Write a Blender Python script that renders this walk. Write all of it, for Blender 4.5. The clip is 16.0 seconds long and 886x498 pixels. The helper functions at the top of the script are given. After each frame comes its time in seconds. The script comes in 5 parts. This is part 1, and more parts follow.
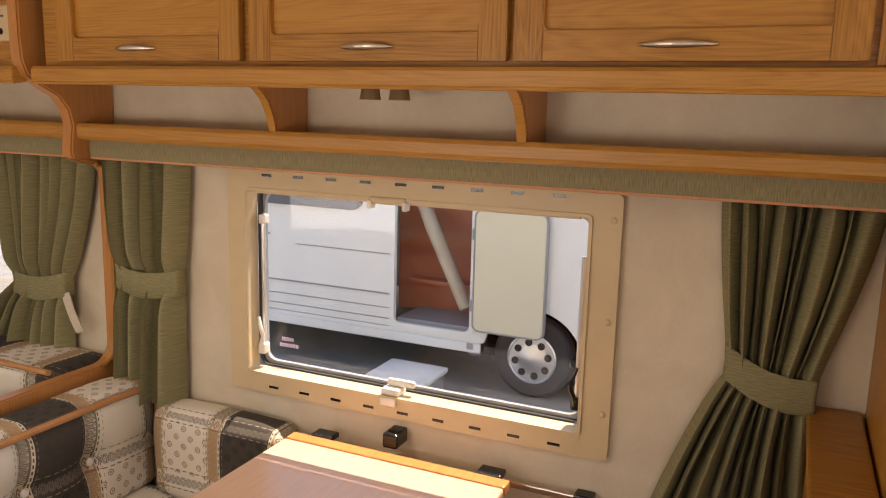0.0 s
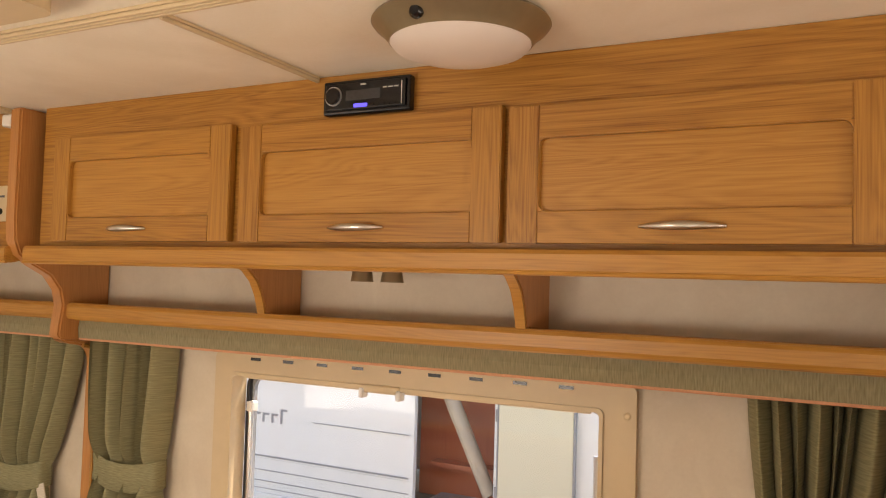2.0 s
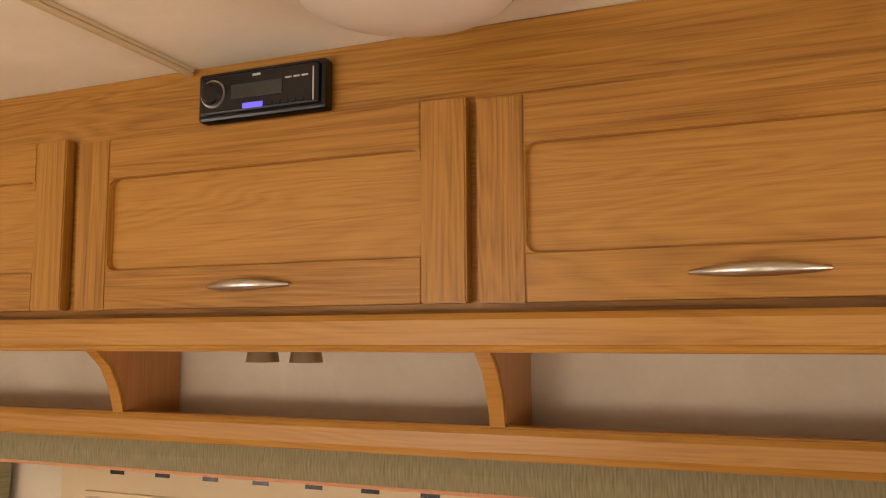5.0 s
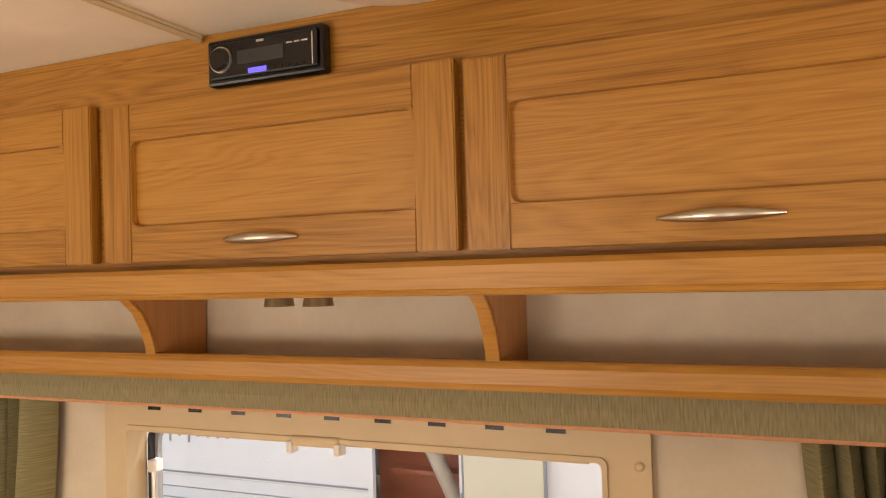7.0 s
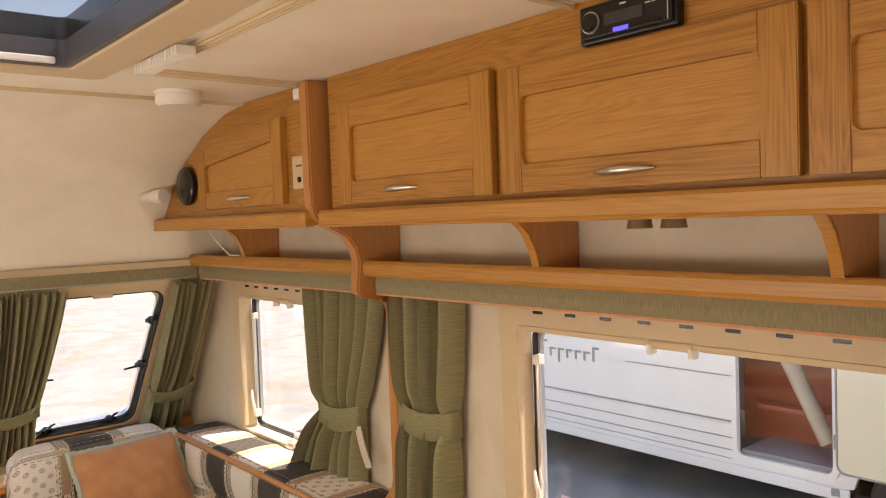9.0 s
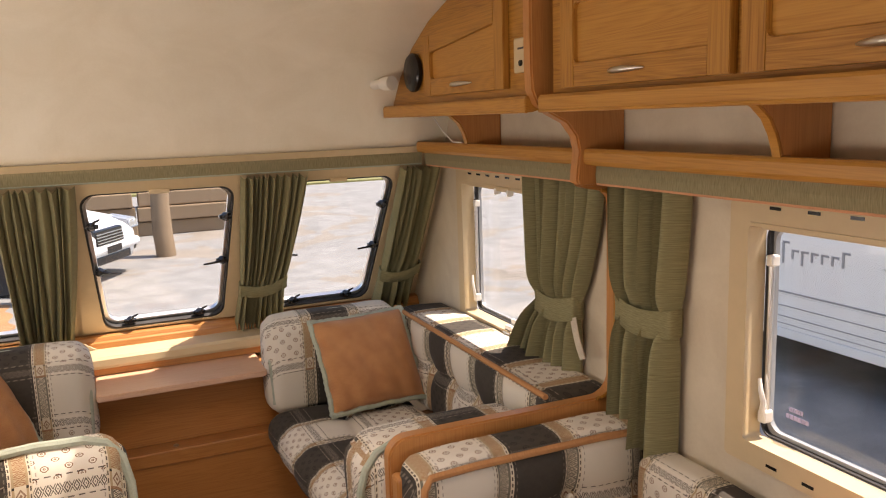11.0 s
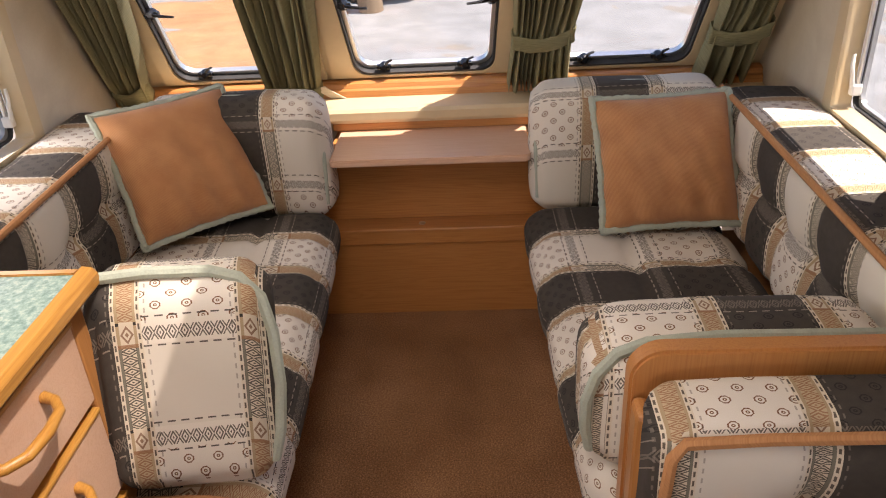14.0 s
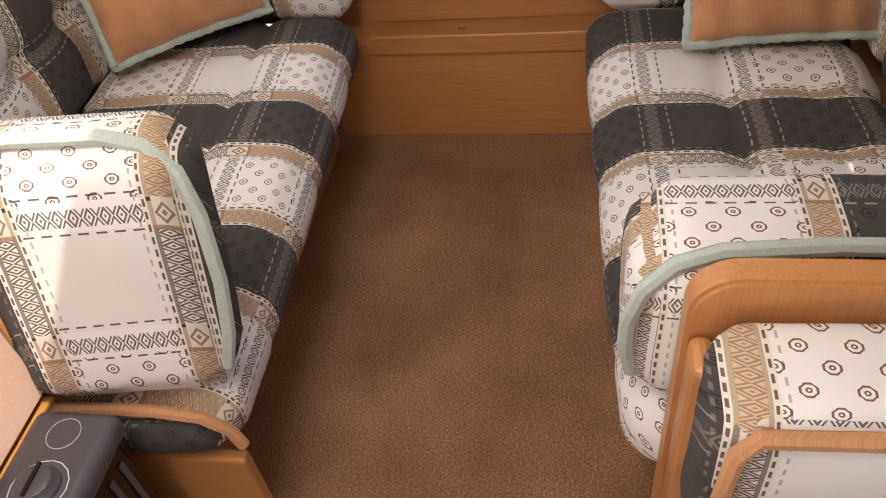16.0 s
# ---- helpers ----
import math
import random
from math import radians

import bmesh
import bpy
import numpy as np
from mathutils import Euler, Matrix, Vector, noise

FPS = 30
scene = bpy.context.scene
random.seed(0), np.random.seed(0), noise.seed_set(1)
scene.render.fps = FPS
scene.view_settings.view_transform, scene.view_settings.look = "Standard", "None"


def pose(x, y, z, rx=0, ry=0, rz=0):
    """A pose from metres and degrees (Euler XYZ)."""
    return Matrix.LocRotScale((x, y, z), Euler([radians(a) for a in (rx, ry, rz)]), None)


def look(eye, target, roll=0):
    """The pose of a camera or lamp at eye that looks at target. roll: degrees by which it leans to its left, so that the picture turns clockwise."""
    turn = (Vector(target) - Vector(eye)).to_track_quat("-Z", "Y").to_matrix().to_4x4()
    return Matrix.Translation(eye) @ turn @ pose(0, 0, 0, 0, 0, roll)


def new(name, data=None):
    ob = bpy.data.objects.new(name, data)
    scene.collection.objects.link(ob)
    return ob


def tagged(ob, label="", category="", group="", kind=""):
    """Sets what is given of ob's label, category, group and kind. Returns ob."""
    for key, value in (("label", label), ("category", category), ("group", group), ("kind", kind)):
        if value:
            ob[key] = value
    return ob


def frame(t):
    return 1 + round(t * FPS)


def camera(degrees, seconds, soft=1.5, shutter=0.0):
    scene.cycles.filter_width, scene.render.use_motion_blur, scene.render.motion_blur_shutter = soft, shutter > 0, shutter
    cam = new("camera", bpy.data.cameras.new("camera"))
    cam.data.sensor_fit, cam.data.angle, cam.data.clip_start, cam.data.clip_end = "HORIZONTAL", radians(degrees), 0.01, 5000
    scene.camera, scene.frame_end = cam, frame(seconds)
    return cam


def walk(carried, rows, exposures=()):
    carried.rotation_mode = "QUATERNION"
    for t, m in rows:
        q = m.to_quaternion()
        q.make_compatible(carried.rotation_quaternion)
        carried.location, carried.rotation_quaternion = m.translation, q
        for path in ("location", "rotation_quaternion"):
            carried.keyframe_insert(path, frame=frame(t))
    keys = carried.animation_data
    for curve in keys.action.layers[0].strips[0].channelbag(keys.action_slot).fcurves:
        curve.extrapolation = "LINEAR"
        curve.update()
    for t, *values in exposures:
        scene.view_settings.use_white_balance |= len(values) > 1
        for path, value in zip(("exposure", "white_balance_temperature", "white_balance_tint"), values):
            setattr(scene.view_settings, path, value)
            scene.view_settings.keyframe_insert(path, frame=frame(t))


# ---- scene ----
cam = camera(59.2, 16.0, soft=1.1)
PATH = [
    (0, (0.002, -0.005, 1.517), (-0.842, 1.882, 1.148), 1.5),
    (0.5, (0.015, 0.002, 1.536), (-0.871, 1.903, 1.423), 1.9),
    (1, (0.017, 0.011, 1.549), (-0.883, 1.908, 1.579), 1.8),
    (1.5, (0.016, 0.04, 1.545), (-0.905, 1.926, 1.617), 1.7),
    (2, (0.017, 0.15, 1.537), (-0.933, 2.02, 1.628), 1.7),
    (2.5, (0.016, 0.282, 1.545), (-0.956, 2.141, 1.654), 1.8),
    (3, (-0.054, 0.381, 1.555), (-1.049, 2.225, 1.697), 1.8),
    (3.5, (-0.188, 0.465, 1.571), (-1.132, 2.332, 1.751), 1.1),
    (4, (-0.244, 0.523, 1.559), (-1.152, 2.402, 1.785), 1.1),
    (4.5, (-0.235, 0.547, 1.566), (-1.053, 2.465, 1.813), 0.5),
    (4.7, (-0.222, 0.554, 1.57), (-0.982, 2.496, 1.817), -0.2),
    (6.8, (-0.169, 0.524, 1.59), (-0.965, 2.468, 1.638), -1.5),
    (7, (-0.14, 0.495, 1.587), (-0.971, 2.421, 1.638), -1.7),
    (7.5, (-0.059, 0.428, 1.57), (-1.076, 2.266, 1.594), -1.9),
    (8, (-0.024, 0.381, 1.573), (-1.262, 2.077, 1.518), -2.2),
    (8.5, (-0.014, 0.335, 1.573), (-1.455, 1.861, 1.502), -2.3),
    (9, (-0.002, 0.308, 1.57), (-1.601, 1.665, 1.482), -2.1),
    (9.2, (0.0, 0.301, 1.566), (-1.643, 1.607, 1.472), -2.1),
    (11.3, (-0.047, 0.391, 1.547), (-1.975, 1.11, 1.128), -2.0),
    (11.5, (-0.093, 0.434, 1.54), (-2.036, 1.082, 1.076), -2.0),
    (12, (-0.224, 0.527, 1.55), (-2.19, 0.992, 0.979), -1.9),
    (12.5, (-0.347, 0.653, 1.545), (-2.317, 0.903, 0.865), -1.9),
    (13, (-0.463, 0.777, 1.533), (-2.408, 0.831, 0.742), -2.1),
    (13.5, (-0.607, 0.788, 1.507), (-2.5, 0.735, 0.598), -2.6),
    (14, (-0.782, 0.713, 1.499), (-2.617, 0.605, 0.484), -3.3),
    (14.5, (-0.94, 0.715, 1.46), (-2.703, 0.544, 0.332), -4.1),
    (15, (-1.106, 0.789, 1.431), (-2.779, 0.55, 0.185), -5.3),
    (15.5, (-1.174, 0.803, 1.388), (-2.736, 0.495, 0.019), -6.9),
    (16, (-1.196, 0.813, 1.368), (-2.663, 0.471, -0.096), -8.4),
]
EXPOSURES = [(0, 1.25, 7900, 19), (0.5, 1.4, 9000, 22), (1.5, 1.62, 8000, 18), (4, 1.58, 8000, 18), (7, 1.68, 8400, 19), (9, 1.5, 7900, 19), (12, 1.02, 7500, 20), (14, 1.17, 7000, 20), (15, 1.47, 6600, 18), (16, 1.85, 6200, 17)]
walk(cam, [(t, look(eye, target, roll)) for t, eye, target, roll in PATH], EXPOSURES)

# ---- world, sun, exposure ----
SUN = Vector((-0.15, -0.47, -1.0)).normalized()   # the way the sunlight goes
world = bpy.data.worlds.new("sky")
scene.world = world
world.use_nodes = True
_sky = world.node_tree.nodes.new("ShaderNodeTexSky")
_sky.sky_type, _sky.sun_disc = "NISHITA", False
_sky.sun_elevation = math.asin(-SUN.z)
_sky.sun_rotation = math.atan2(-SUN.x, -SUN.y)
world.node_tree.links.new(_sky.outputs[0], world.node_tree.nodes["Background"].inputs[0])
world.node_tree.nodes["Background"].inputs[1].default_value = 0.15
_sun = new("sun", bpy.data.lights.new("sun", "SUN"))
_sun.data.energy, _sun.data.angle, _sun.data.color = 4.5, radians(0.5), (1.0, 0.95, 0.87)
_sun.rotation_mode = "QUATERNION"
_sun.rotation_quaternion = SUN.to_track_quat("-Z", "Y")


YO_GLASS = -0.535


def fill_panel(name, place, toward, w, h, watts):
    """An area lamp added at an opening to stand in for daylight."""
    d = bpy.data.lights.new(name, "AREA")
    d.shape, d.size, d.size_y, d.energy, d.color = "RECTANGLE", w, h, watts, (1.0, 0.97, 0.93)
    ob = new(name, d)
    ob.matrix_world = look(place, (Vector(place) + Vector(toward)))
    return ob


fill_panel("daylight_door", (0.3, -0.56, 0.8), (-0.95, 0.8, 0.5), 0.6, 1.3, 0.5)
# added lamp at an unseen kitchen opening, tilted up to brighten the ceiling
fill_panel("fill_kitchen", (-1.2, YO_GLASS, 1.22), (0.0, 0.75, 1.0), 0.75, 0.42, 4.4)
fill_panel("daylight_lounge", (-2.4, YO_GLASS - 0.03, 1.04), (0.25, 1, 0.0), 0.72, 0.5, 1.8)
fill_panel("daylight_rooflight", (-1.42, 0.515, 1.903), (0, -0.5, -1), 0.6, 0.4, 4.5)
# added lamp at an unseen rear opening, brightens the bench and bolster fronts
fill_panel("fill_rear", (1.79, 0.55, 1.08), (-1, 0.04, -0.22), 1.4, 0.5, 5.5)

# ---- materials ----


class S:
    """A node socket with arithmetic."""
    def __init__(self, nt, sock):
        self.nt, self.sock = nt, sock

    def op(self, kind, *others, clamp=False):
        n = self.nt.nodes.new("ShaderNodeMath")
        n.operation, n.use_clamp = kind, clamp
        for i, v in enumerate((self, *others)):
            if isinstance(v, S):
                self.nt.links.new(v.sock, n.inputs[i])
            else:
                n.inputs[i].default_value = v
        return S(self.nt, n.outputs[0])

    def __add__(self, o): return self.op("ADD", o)
    def __sub__(self, o): return self.op("SUBTRACT", o)
    def __mul__(self, o): return self.op("MULTIPLY", o)
    def __truediv__(self, o): return self.op("DIVIDE", o)
    def fract(self): return self.op("FRACT")
    def floor(self): return self.op("FLOOR")
    def abs(self): return self.op("ABSOLUTE")
    def gt(self, o): return self.op("GREATER_THAN", o)
    def lt(self, o): return self.op("LESS_THAN", o)
    def max(self, o): return self.op("MAXIMUM", o)
    def min(self, o): return self.op("MINIMUM", o)

    def between(self, a, b):
        return self.gt(a) * self.lt(b)


class Mat:
    def __init__(self, name, rough=0.5, metal=0.0, spec=None):
        self.m = bpy.data.materials.new(name)
        self.m.use_nodes = True
        self.nt = self.m.node_tree
        self.b = self.nt.nodes["Principled BSDF"]
        self.b.inputs["Roughness"].default_value = rough
        self.b.inputs["Metallic"].default_value = metal
        if spec is not None:
            self.b.inputs["Specular IOR Level"].default_value = spec

    def coords(self, kind="Object", scale=(1, 1, 1)):
        n = self.nt.nodes.new("ShaderNodeTexCoord")
        mp = self.nt.nodes.new("ShaderNodeMapping")
        mp.inputs["Scale"].default_value = scale
        self.nt.links.new(n.outputs[kind], mp.inputs[0])
        return mp.outputs[0]

    def uv(self):
        n = self.nt.nodes.new("ShaderNodeTexCoord")
        sp = self.nt.nodes.new("ShaderNodeSeparateXYZ")
        self.nt.links.new(n.outputs["UV"], sp.inputs[0])
        return S(self.nt, sp.outputs[0]), S(self.nt, sp.outputs[1])

    def noise(self, vec, scale, detail=4, rough=0.5, dist=0.0):
        n = self.nt.nodes.new("ShaderNodeTexNoise")
        n.inputs["Scale"].default_value, n.inputs["Detail"].default_value = scale, detail
        n.inputs["Roughness"].default_value, n.inputs["Distortion"].default_value = rough, dist
        self.nt.links.new(vec, n.inputs["Vector"])
        return S(self.nt, n.outputs[0])

    def ramp(self, fac, stops):
        n = self.nt.nodes.new("ShaderNodeValToRGB")
        while len(n.color_ramp.elements) < len(stops):
            n.color_ramp.elements.new(0.5)
        for e, (p, c) in zip(n.color_ramp.elements, stops):
            e.position, e.color = p, (*c, 1)
        self.nt.links.new(fac.sock, n.inputs[0])
        return n.outputs[0]

    def mix(self, fac, a, b, blend="MIX"):
        n = self.nt.nodes.new("ShaderNodeMix")
        n.data_type, n.blend_type = "RGBA", blend
        for i, v in ((0, fac), (6, a), (7, b)):
            if isinstance(v, S):
                self.nt.links.new(v.sock, n.inputs[i])
            elif isinstance(v, tuple):
                n.inputs[i].default_value = (*v, 1)
            elif isinstance(v, (int, float)):
                n.inputs[i].default_value = v
            else:
                self.nt.links.new(v, n.inputs[i])
        return n.outputs[2]

    def color(self, sock):
        if isinstance(sock, tuple):
            self.b.inputs["Base Color"].default_value = (*sock, 1)
        else:
            self.nt.links.new(sock, self.b.inputs["Base Color"])
        return self

    def rough(self, s):
        self.nt.links.new(s.sock, self.b.inputs["Roughness"])
        return self

    def bump(self, s, strength=0.3, dist=0.002):
        n = self.nt.nodes.new("ShaderNodeBump")
        n.inputs["Strength"].default_value, n.inputs["Distance"].default_value = strength, dist
        self.nt.links.new(s.sock, n.inputs["Height"])
        self.nt.links.new(n.outputs[0], self.b.inputs["Normal"])
        return self

    def random(self):
        return S(self.nt, self.nt.nodes.new("ShaderNodeObjectInfo").outputs["Random"])


def mat_plain(name, color, rough=0.5, metal=0.0, vary=0.12, scale=25, bump=0.05):
    k = Mat(name, rough, metal)
    v = k.coords()
    n = k.noise(v, scale)
    n2 = k.noise(v, scale * 0.15)
    dark = tuple(c * (1 - vary) for c in color)
    lite = tuple(min(1, c * (1 + vary)) for c in color)
    k.color(k.ramp(n * 0.5 + n2 * 0.5, [(0.3, dark), (0.7, lite)]))
    if bump:
        k.bump(n, bump, 0.002)
    return k.m


def mat_wood(name, grain, light=(0.45, 0.212, 0.040), dark=(0.235, 0.088, 0.011), rough=0.38):
    """Honey-coloured oak with its grain along one axis."""
    k = Mat(name, rough)
    stretch = {"x": (0.5, 42, 42), "y": (42, 0.5, 42), "z": (42, 42, 0.5)}[grain]
    v = k.coords("Object", stretch)
    v2 = k.coords("Object", tuple(5.0 if s > 1 else 0.35 for s in stretch))
    v3 = k.coords("Object", tuple(110.0 if s > 1 else 2.2 for s in stretch))
    fine = k.noise(v, 6, 6, 0.65, 0.15)
    pores = k.noise(v3, 4, 2, 0.5)
    big = k.noise(v2, 1.8, 3, 0.5, 0.5)
    rings = ((big * 30.0).fract() - 0.5).abs() * 2.0
    tone = fine * 0.50 + rings * 0.12 + big * 0.12 + pores * 0.28 + k.random() * 0.06
    k.color(k.ramp(tone, [(0.37, dark), (0.5, tuple((a * 1.15 + b * 0.85) / 2 for a, b in zip(light, dark))), (0.63, light)]))
    k.rough(fine * 0.15 + (rough - 0.06))
    k.bump(fine * 0.6 + pores * 0.4, 0.22, 0.001)
    return k.m


WOOD_X, WOOD_Y, WOOD_Z = (mat_wood("oak_" + g, g) for g in "xyz")
PALE_X = mat_wood("pale_oak", "x", (0.49, 0.240, 0.050), (0.345, 0.142, 0.023))
BEECH = mat_wood("beech", "y", (0.49, 0.215, 0.066), (0.37, 0.146, 0.040), 0.32)
BEECH_Z = mat_wood("beech_upright", "z", (0.50, 0.222, 0.072), (0.40, 0.160, 0.046), 0.32)
LAMINATE = mat_wood("table_laminate", "y", (0.66, 0.42, 0.29), (0.60, 0.365, 0.24), 0.2)


def mat_wall(name, a, b, scale=6):
    """Mottled vinyl wallboard."""
    k = Mat(name, 0.55)
    v = k.coords()
    n = k.noise(v, scale, 5, 0.6, 0.6)
    f = k.noise(v, 140, 2)
    k.color(k.ramp(n * 0.85 + f * 0.15, [(0.35, a), (0.65, b)]))
    k.bump(f, 0.12, 0.001)
    return k.m


WALL = mat_wall("wallboard", (0.58, 0.49, 0.37), (0.67, 0.585, 0.455))
CEIL = mat_wall("ceiling_board", (0.80, 0.735, 0.60), (0.88, 0.825, 0.70), 4)
CREAM = mat_plain("cream_plastic", (0.60, 0.47, 0.29), 0.42, 0, 0.05, 30, 0.02)
WHITE = mat_plain("white_plastic", (0.75, 0.72, 0.66), 0.4, 0, 0.04, 40, 0.02)
BLACK = mat_plain("black_plastic", (0.006, 0.006, 0.007), 0.22, 0, 0.2, 60, 0.05)
GREY = mat_plain("grey_plastic", (0.075, 0.07, 0.075), 0.45, 0, 0.1, 60, 0.05)
RIM = mat_plain("clear_rim", (0.30, 0.31, 0.32), 0.25, 0, 0.1, 40, 0.02)
RUBBER = mat_plain("rubber", (0.03, 0.03, 0.032), 0.7, 0, 0.2, 60, 0.1)
NICKEL = mat_plain("brushed_nickel", (0.62, 0.57, 0.5), 0.3, 1.0, 0.06, 80, 0.05)
ALU = mat_plain("aluminium", (0.72, 0.72, 0.72), 0.35, 1.0, 0.06, 80, 0.05)
BRONZE = mat_plain("bronze_paint", (0.32, 0.26, 0.16), 0.35, 0.6, 0.08, 60, 0.04)
PIPING = mat_plain("terracotta_piping", (0.62, 0.30, 0.17), 0.85, 0, 0.15, 300, 0.5)
GREEN_PIPING = mat_plain("sage_piping", (0.40, 0.44, 0.36), 0.85, 0, 0.15, 300, 0.5)


def mat_glass(name, tint=(0.94, 0.96, 0.96), rough=0.0):
    """A clear acrylic pane."""
    k = Mat(name, rough)
    nt = k.nt
    tr = nt.nodes.new("ShaderNodeBsdfTransparent")
    tr.inputs[0].default_value = (*tint, 1)
    gl = nt.nodes.new("ShaderNodeBsdfGlossy")
    gl.inputs["Roughness"].default_value = 0.03
    lw = nt.nodes.new("ShaderNodeLayerWeight")
    lw.inputs[0].default_value = 0.5
    shine = S(nt, lw.outputs["Facing"]).op("POWER", 5.0) * 0.7 + 0.03
    mx = nt.nodes.new("ShaderNodeMixShader")
    nt.links.new(shine.sock, mx.inputs[0])
    nt.links.new(tr.outputs[0], mx.inputs[1])
    nt.links.new(gl.outputs[0], mx.inputs[2])
    nt.links.new(mx.outputs[0], nt.nodes["Material Output"].inputs[0])
    return k.m


GLASS = mat_glass("acrylic", (0.92, 0.94, 0.95))


def mat_screen():
    """Fine dark mesh that lets most of the light through."""
    k = Mat("fly_screen_mesh", 0.8)
    k.color((0.03, 0.03, 0.032))
    tr = k.nt.nodes.new("ShaderNodeBsdfTransparent")
    mx = k.nt.nodes.new("ShaderNodeMixShader")
    mx.inputs[0].default_value = 0.6
    k.nt.links.new(k.b.outputs[0], mx.inputs[1])
    k.nt.links.new(tr.outputs[0], mx.inputs[2])
    k.nt.links.new(mx.outputs[0], k.nt.nodes["Material Output"].inputs[0])
    return k.m


SCREEN = mat_screen()
OPAL = mat_plain("opal_acrylic", (0.7, 0.7, 0.68), 0.4, 0, 0.05, 20, 0.0)
OPAL.node_tree.nodes["Principled BSDF"].inputs["Transmission Weight"].default_value = 0.3
SMOKED = mat_glass("smoked_acrylic", (0.30, 0.29, 0.29))


def mat_fabric(name, shift=0.0):
    """Woven check: cream and charcoal bands, tan lace stripes, small flowers."""
    k = Mat(name, 0.9)
    u, v = k.uv()
    H = 0.195
    pu, pv = (u + shift) / H, v / H
    fu, fv = pu.fract(), pv.fract()
    darkband = ((pu * 0.5).fract()).gt(0.5)
    flowercol = ((pv * 0.5).fract()).gt(0.5)
    edge_u, edge_v = fu.gt(0.76), fv.gt(0.78)
    lace_u = fu.between(0.83, 0.93)
    # flowers: four-lobed rings on a staggered grid
    GU, GV = 0.049, 0.0262
    row = (v / GV).floor()
    gx = ((u / GU + (row * 0.5).fract()).fract() - 0.5) * GU
    gy = ((v / GV).fract() - 0.5) * GV
    r2 = gx * gx + gy * gy
    c4 = (gx * gx * gy * gy) / (r2 * r2 + 1e-9) * -8.0 + 1.0
    r = r2.op("SQRT") * ((c4 * c4 * 2.0 - 1.0) * 0.06 + c4 * -0.09 + 1.0)
    flower = r.between(0.0060, 0.0083).max(r.between(0.0012, 0.0030))
    inside = (edge_u.max(edge_v)) * -1.0 + 1.0
    flower = flower * flowercol * inside
    # lace: linked lozenges with a filled gap between them
    lz = 0.019
    def lozenge(s, w, off, half):
        a = ((s / lz).fract() - 0.5).abs() * 2.0
        b = (w - off).abs() / half
        d = a * 0.8 + b * 0.55
        return d.between(0.36, 0.60).max(d.between(0.78, 0.98)).max(d.lt(0.14)) * b.lt(1.0)
    laceu = lozenge(v, fu, 0.88, 0.062)
    lacev = lozenge(u, fv, 0.88, 0.066) * (edge_u * -1.0 + 1.0)
    # a diamond where the stripes cross
    dd = (fu - 0.88).abs() / 0.055 + (fv - 0.88).abs() / 0.085
    diamond = dd.between(0.65, 1.0).max(dd.lt(0.3)) * edge_u * edge_v
    # dashed stitches on both sides of a stripe
    dash_u = (fu.between(0.768, 0.784).max(fu.between(0.972, 0.988))) * (v / 0.018).fract().lt(0.6)
    dash_v = (fv.between(0.755, 0.770).max(fv.between(0.03, 0.045))) * (u / 0.022).fract().lt(0.6) * (edge_u * -1.0 + 1.0)
    dash_w = (fu.between(0.722, 0.736).max(fu.between(0.03, 0.044))) * (v / 0.019).fract().lt(0.5)
    co = k.coords("UV", (1, 1, 1))
    weave = k.noise(co, 900, 2)
    wear = k.noise(co, 9, 3)
    cream = k.mix(weave, (0.60, 0.55, 0.46), (0.76, 0.71, 0.62))
    cream2 = k.mix(weave, (0.66, 0.60, 0.51), (0.80, 0.75, 0.67))
    light = k.mix(flowercol.max(edge_v), cream, cream2)
    charcoal = k.mix(k.noise(co, 60, 4) * 0.5 + weave * 0.5, (0.028, 0.024, 0.021), (0.082, 0.071, 0.060))
    base = k.mix(darkband, light, charcoal)
    base = k.mix(flower, base, k.mix(darkband, (0.20, 0.10, 0.055), (0.020, 0.018, 0.017)))
    base = k.mix(lacev * 0.85, base, k.mix(darkband, (0.050, 0.036, 0.028), (0.19, 0.165, 0.135)))
    base = k.mix(dash_v * 0.9, base, k.mix(darkband, (0.045, 0.034, 0.028), (0.30, 0.26, 0.21)))
    base = k.mix(dash_w * 0.5, base, k.mix(darkband, (0.09, 0.07, 0.055), (0.26, 0.225, 0.185)))
    # the stripes: tan beside the flowers, grey-green beside the plain cloth
    tan = k.mix(weave, (0.33, 0.235, 0.135), (0.48, 0.365, 0.23))
    sage = k.mix(weave, (0.135, 0.125, 0.095), (0.235, 0.22, 0.175))
    pale = k.mix(weave, (0.55, 0.47, 0.35), (0.70, 0.62, 0.49))
    stripe = k.mix(flowercol, sage, tan)
    stripe = k.mix(fu.between(0.822, 0.938), stripe, k.mix(flowercol, pale, (0.50, 0.38, 0.24)))
    stripe = k.mix(laceu * 0.85, stripe, k.mix(flowercol, (0.030, 0.026, 0.024), (0.30, 0.145, 0.075)))
    stripe = k.mix(edge_v, stripe, k.mix(fu.between(0.822, 0.938), tan, pale))
    stripe = k.mix(fv.between(0.755, 0.79) * 0.85, stripe, (0.30, 0.15, 0.075))
    stripe = k.mix(fv.between(0.965, 0.995) * fu.between(0.822, 0.938) .op("MULTIPLY", -1.0) + fv.between(0.965, 0.995), stripe, (0.035, 0.03, 0.027))
    stripe = k.mix(diamond * 0.85, stripe, (0.20, 0.095, 0.055))
    rim_u = fu.between(0.755, 0.795).max(fu.gt(0.962))
    stripe = k.mix(rim_u, stripe, (0.66, 0.585, 0.46))
    stripe = k.mix(dash_u * 0.9, stripe, (0.060, 0.045, 0.036))
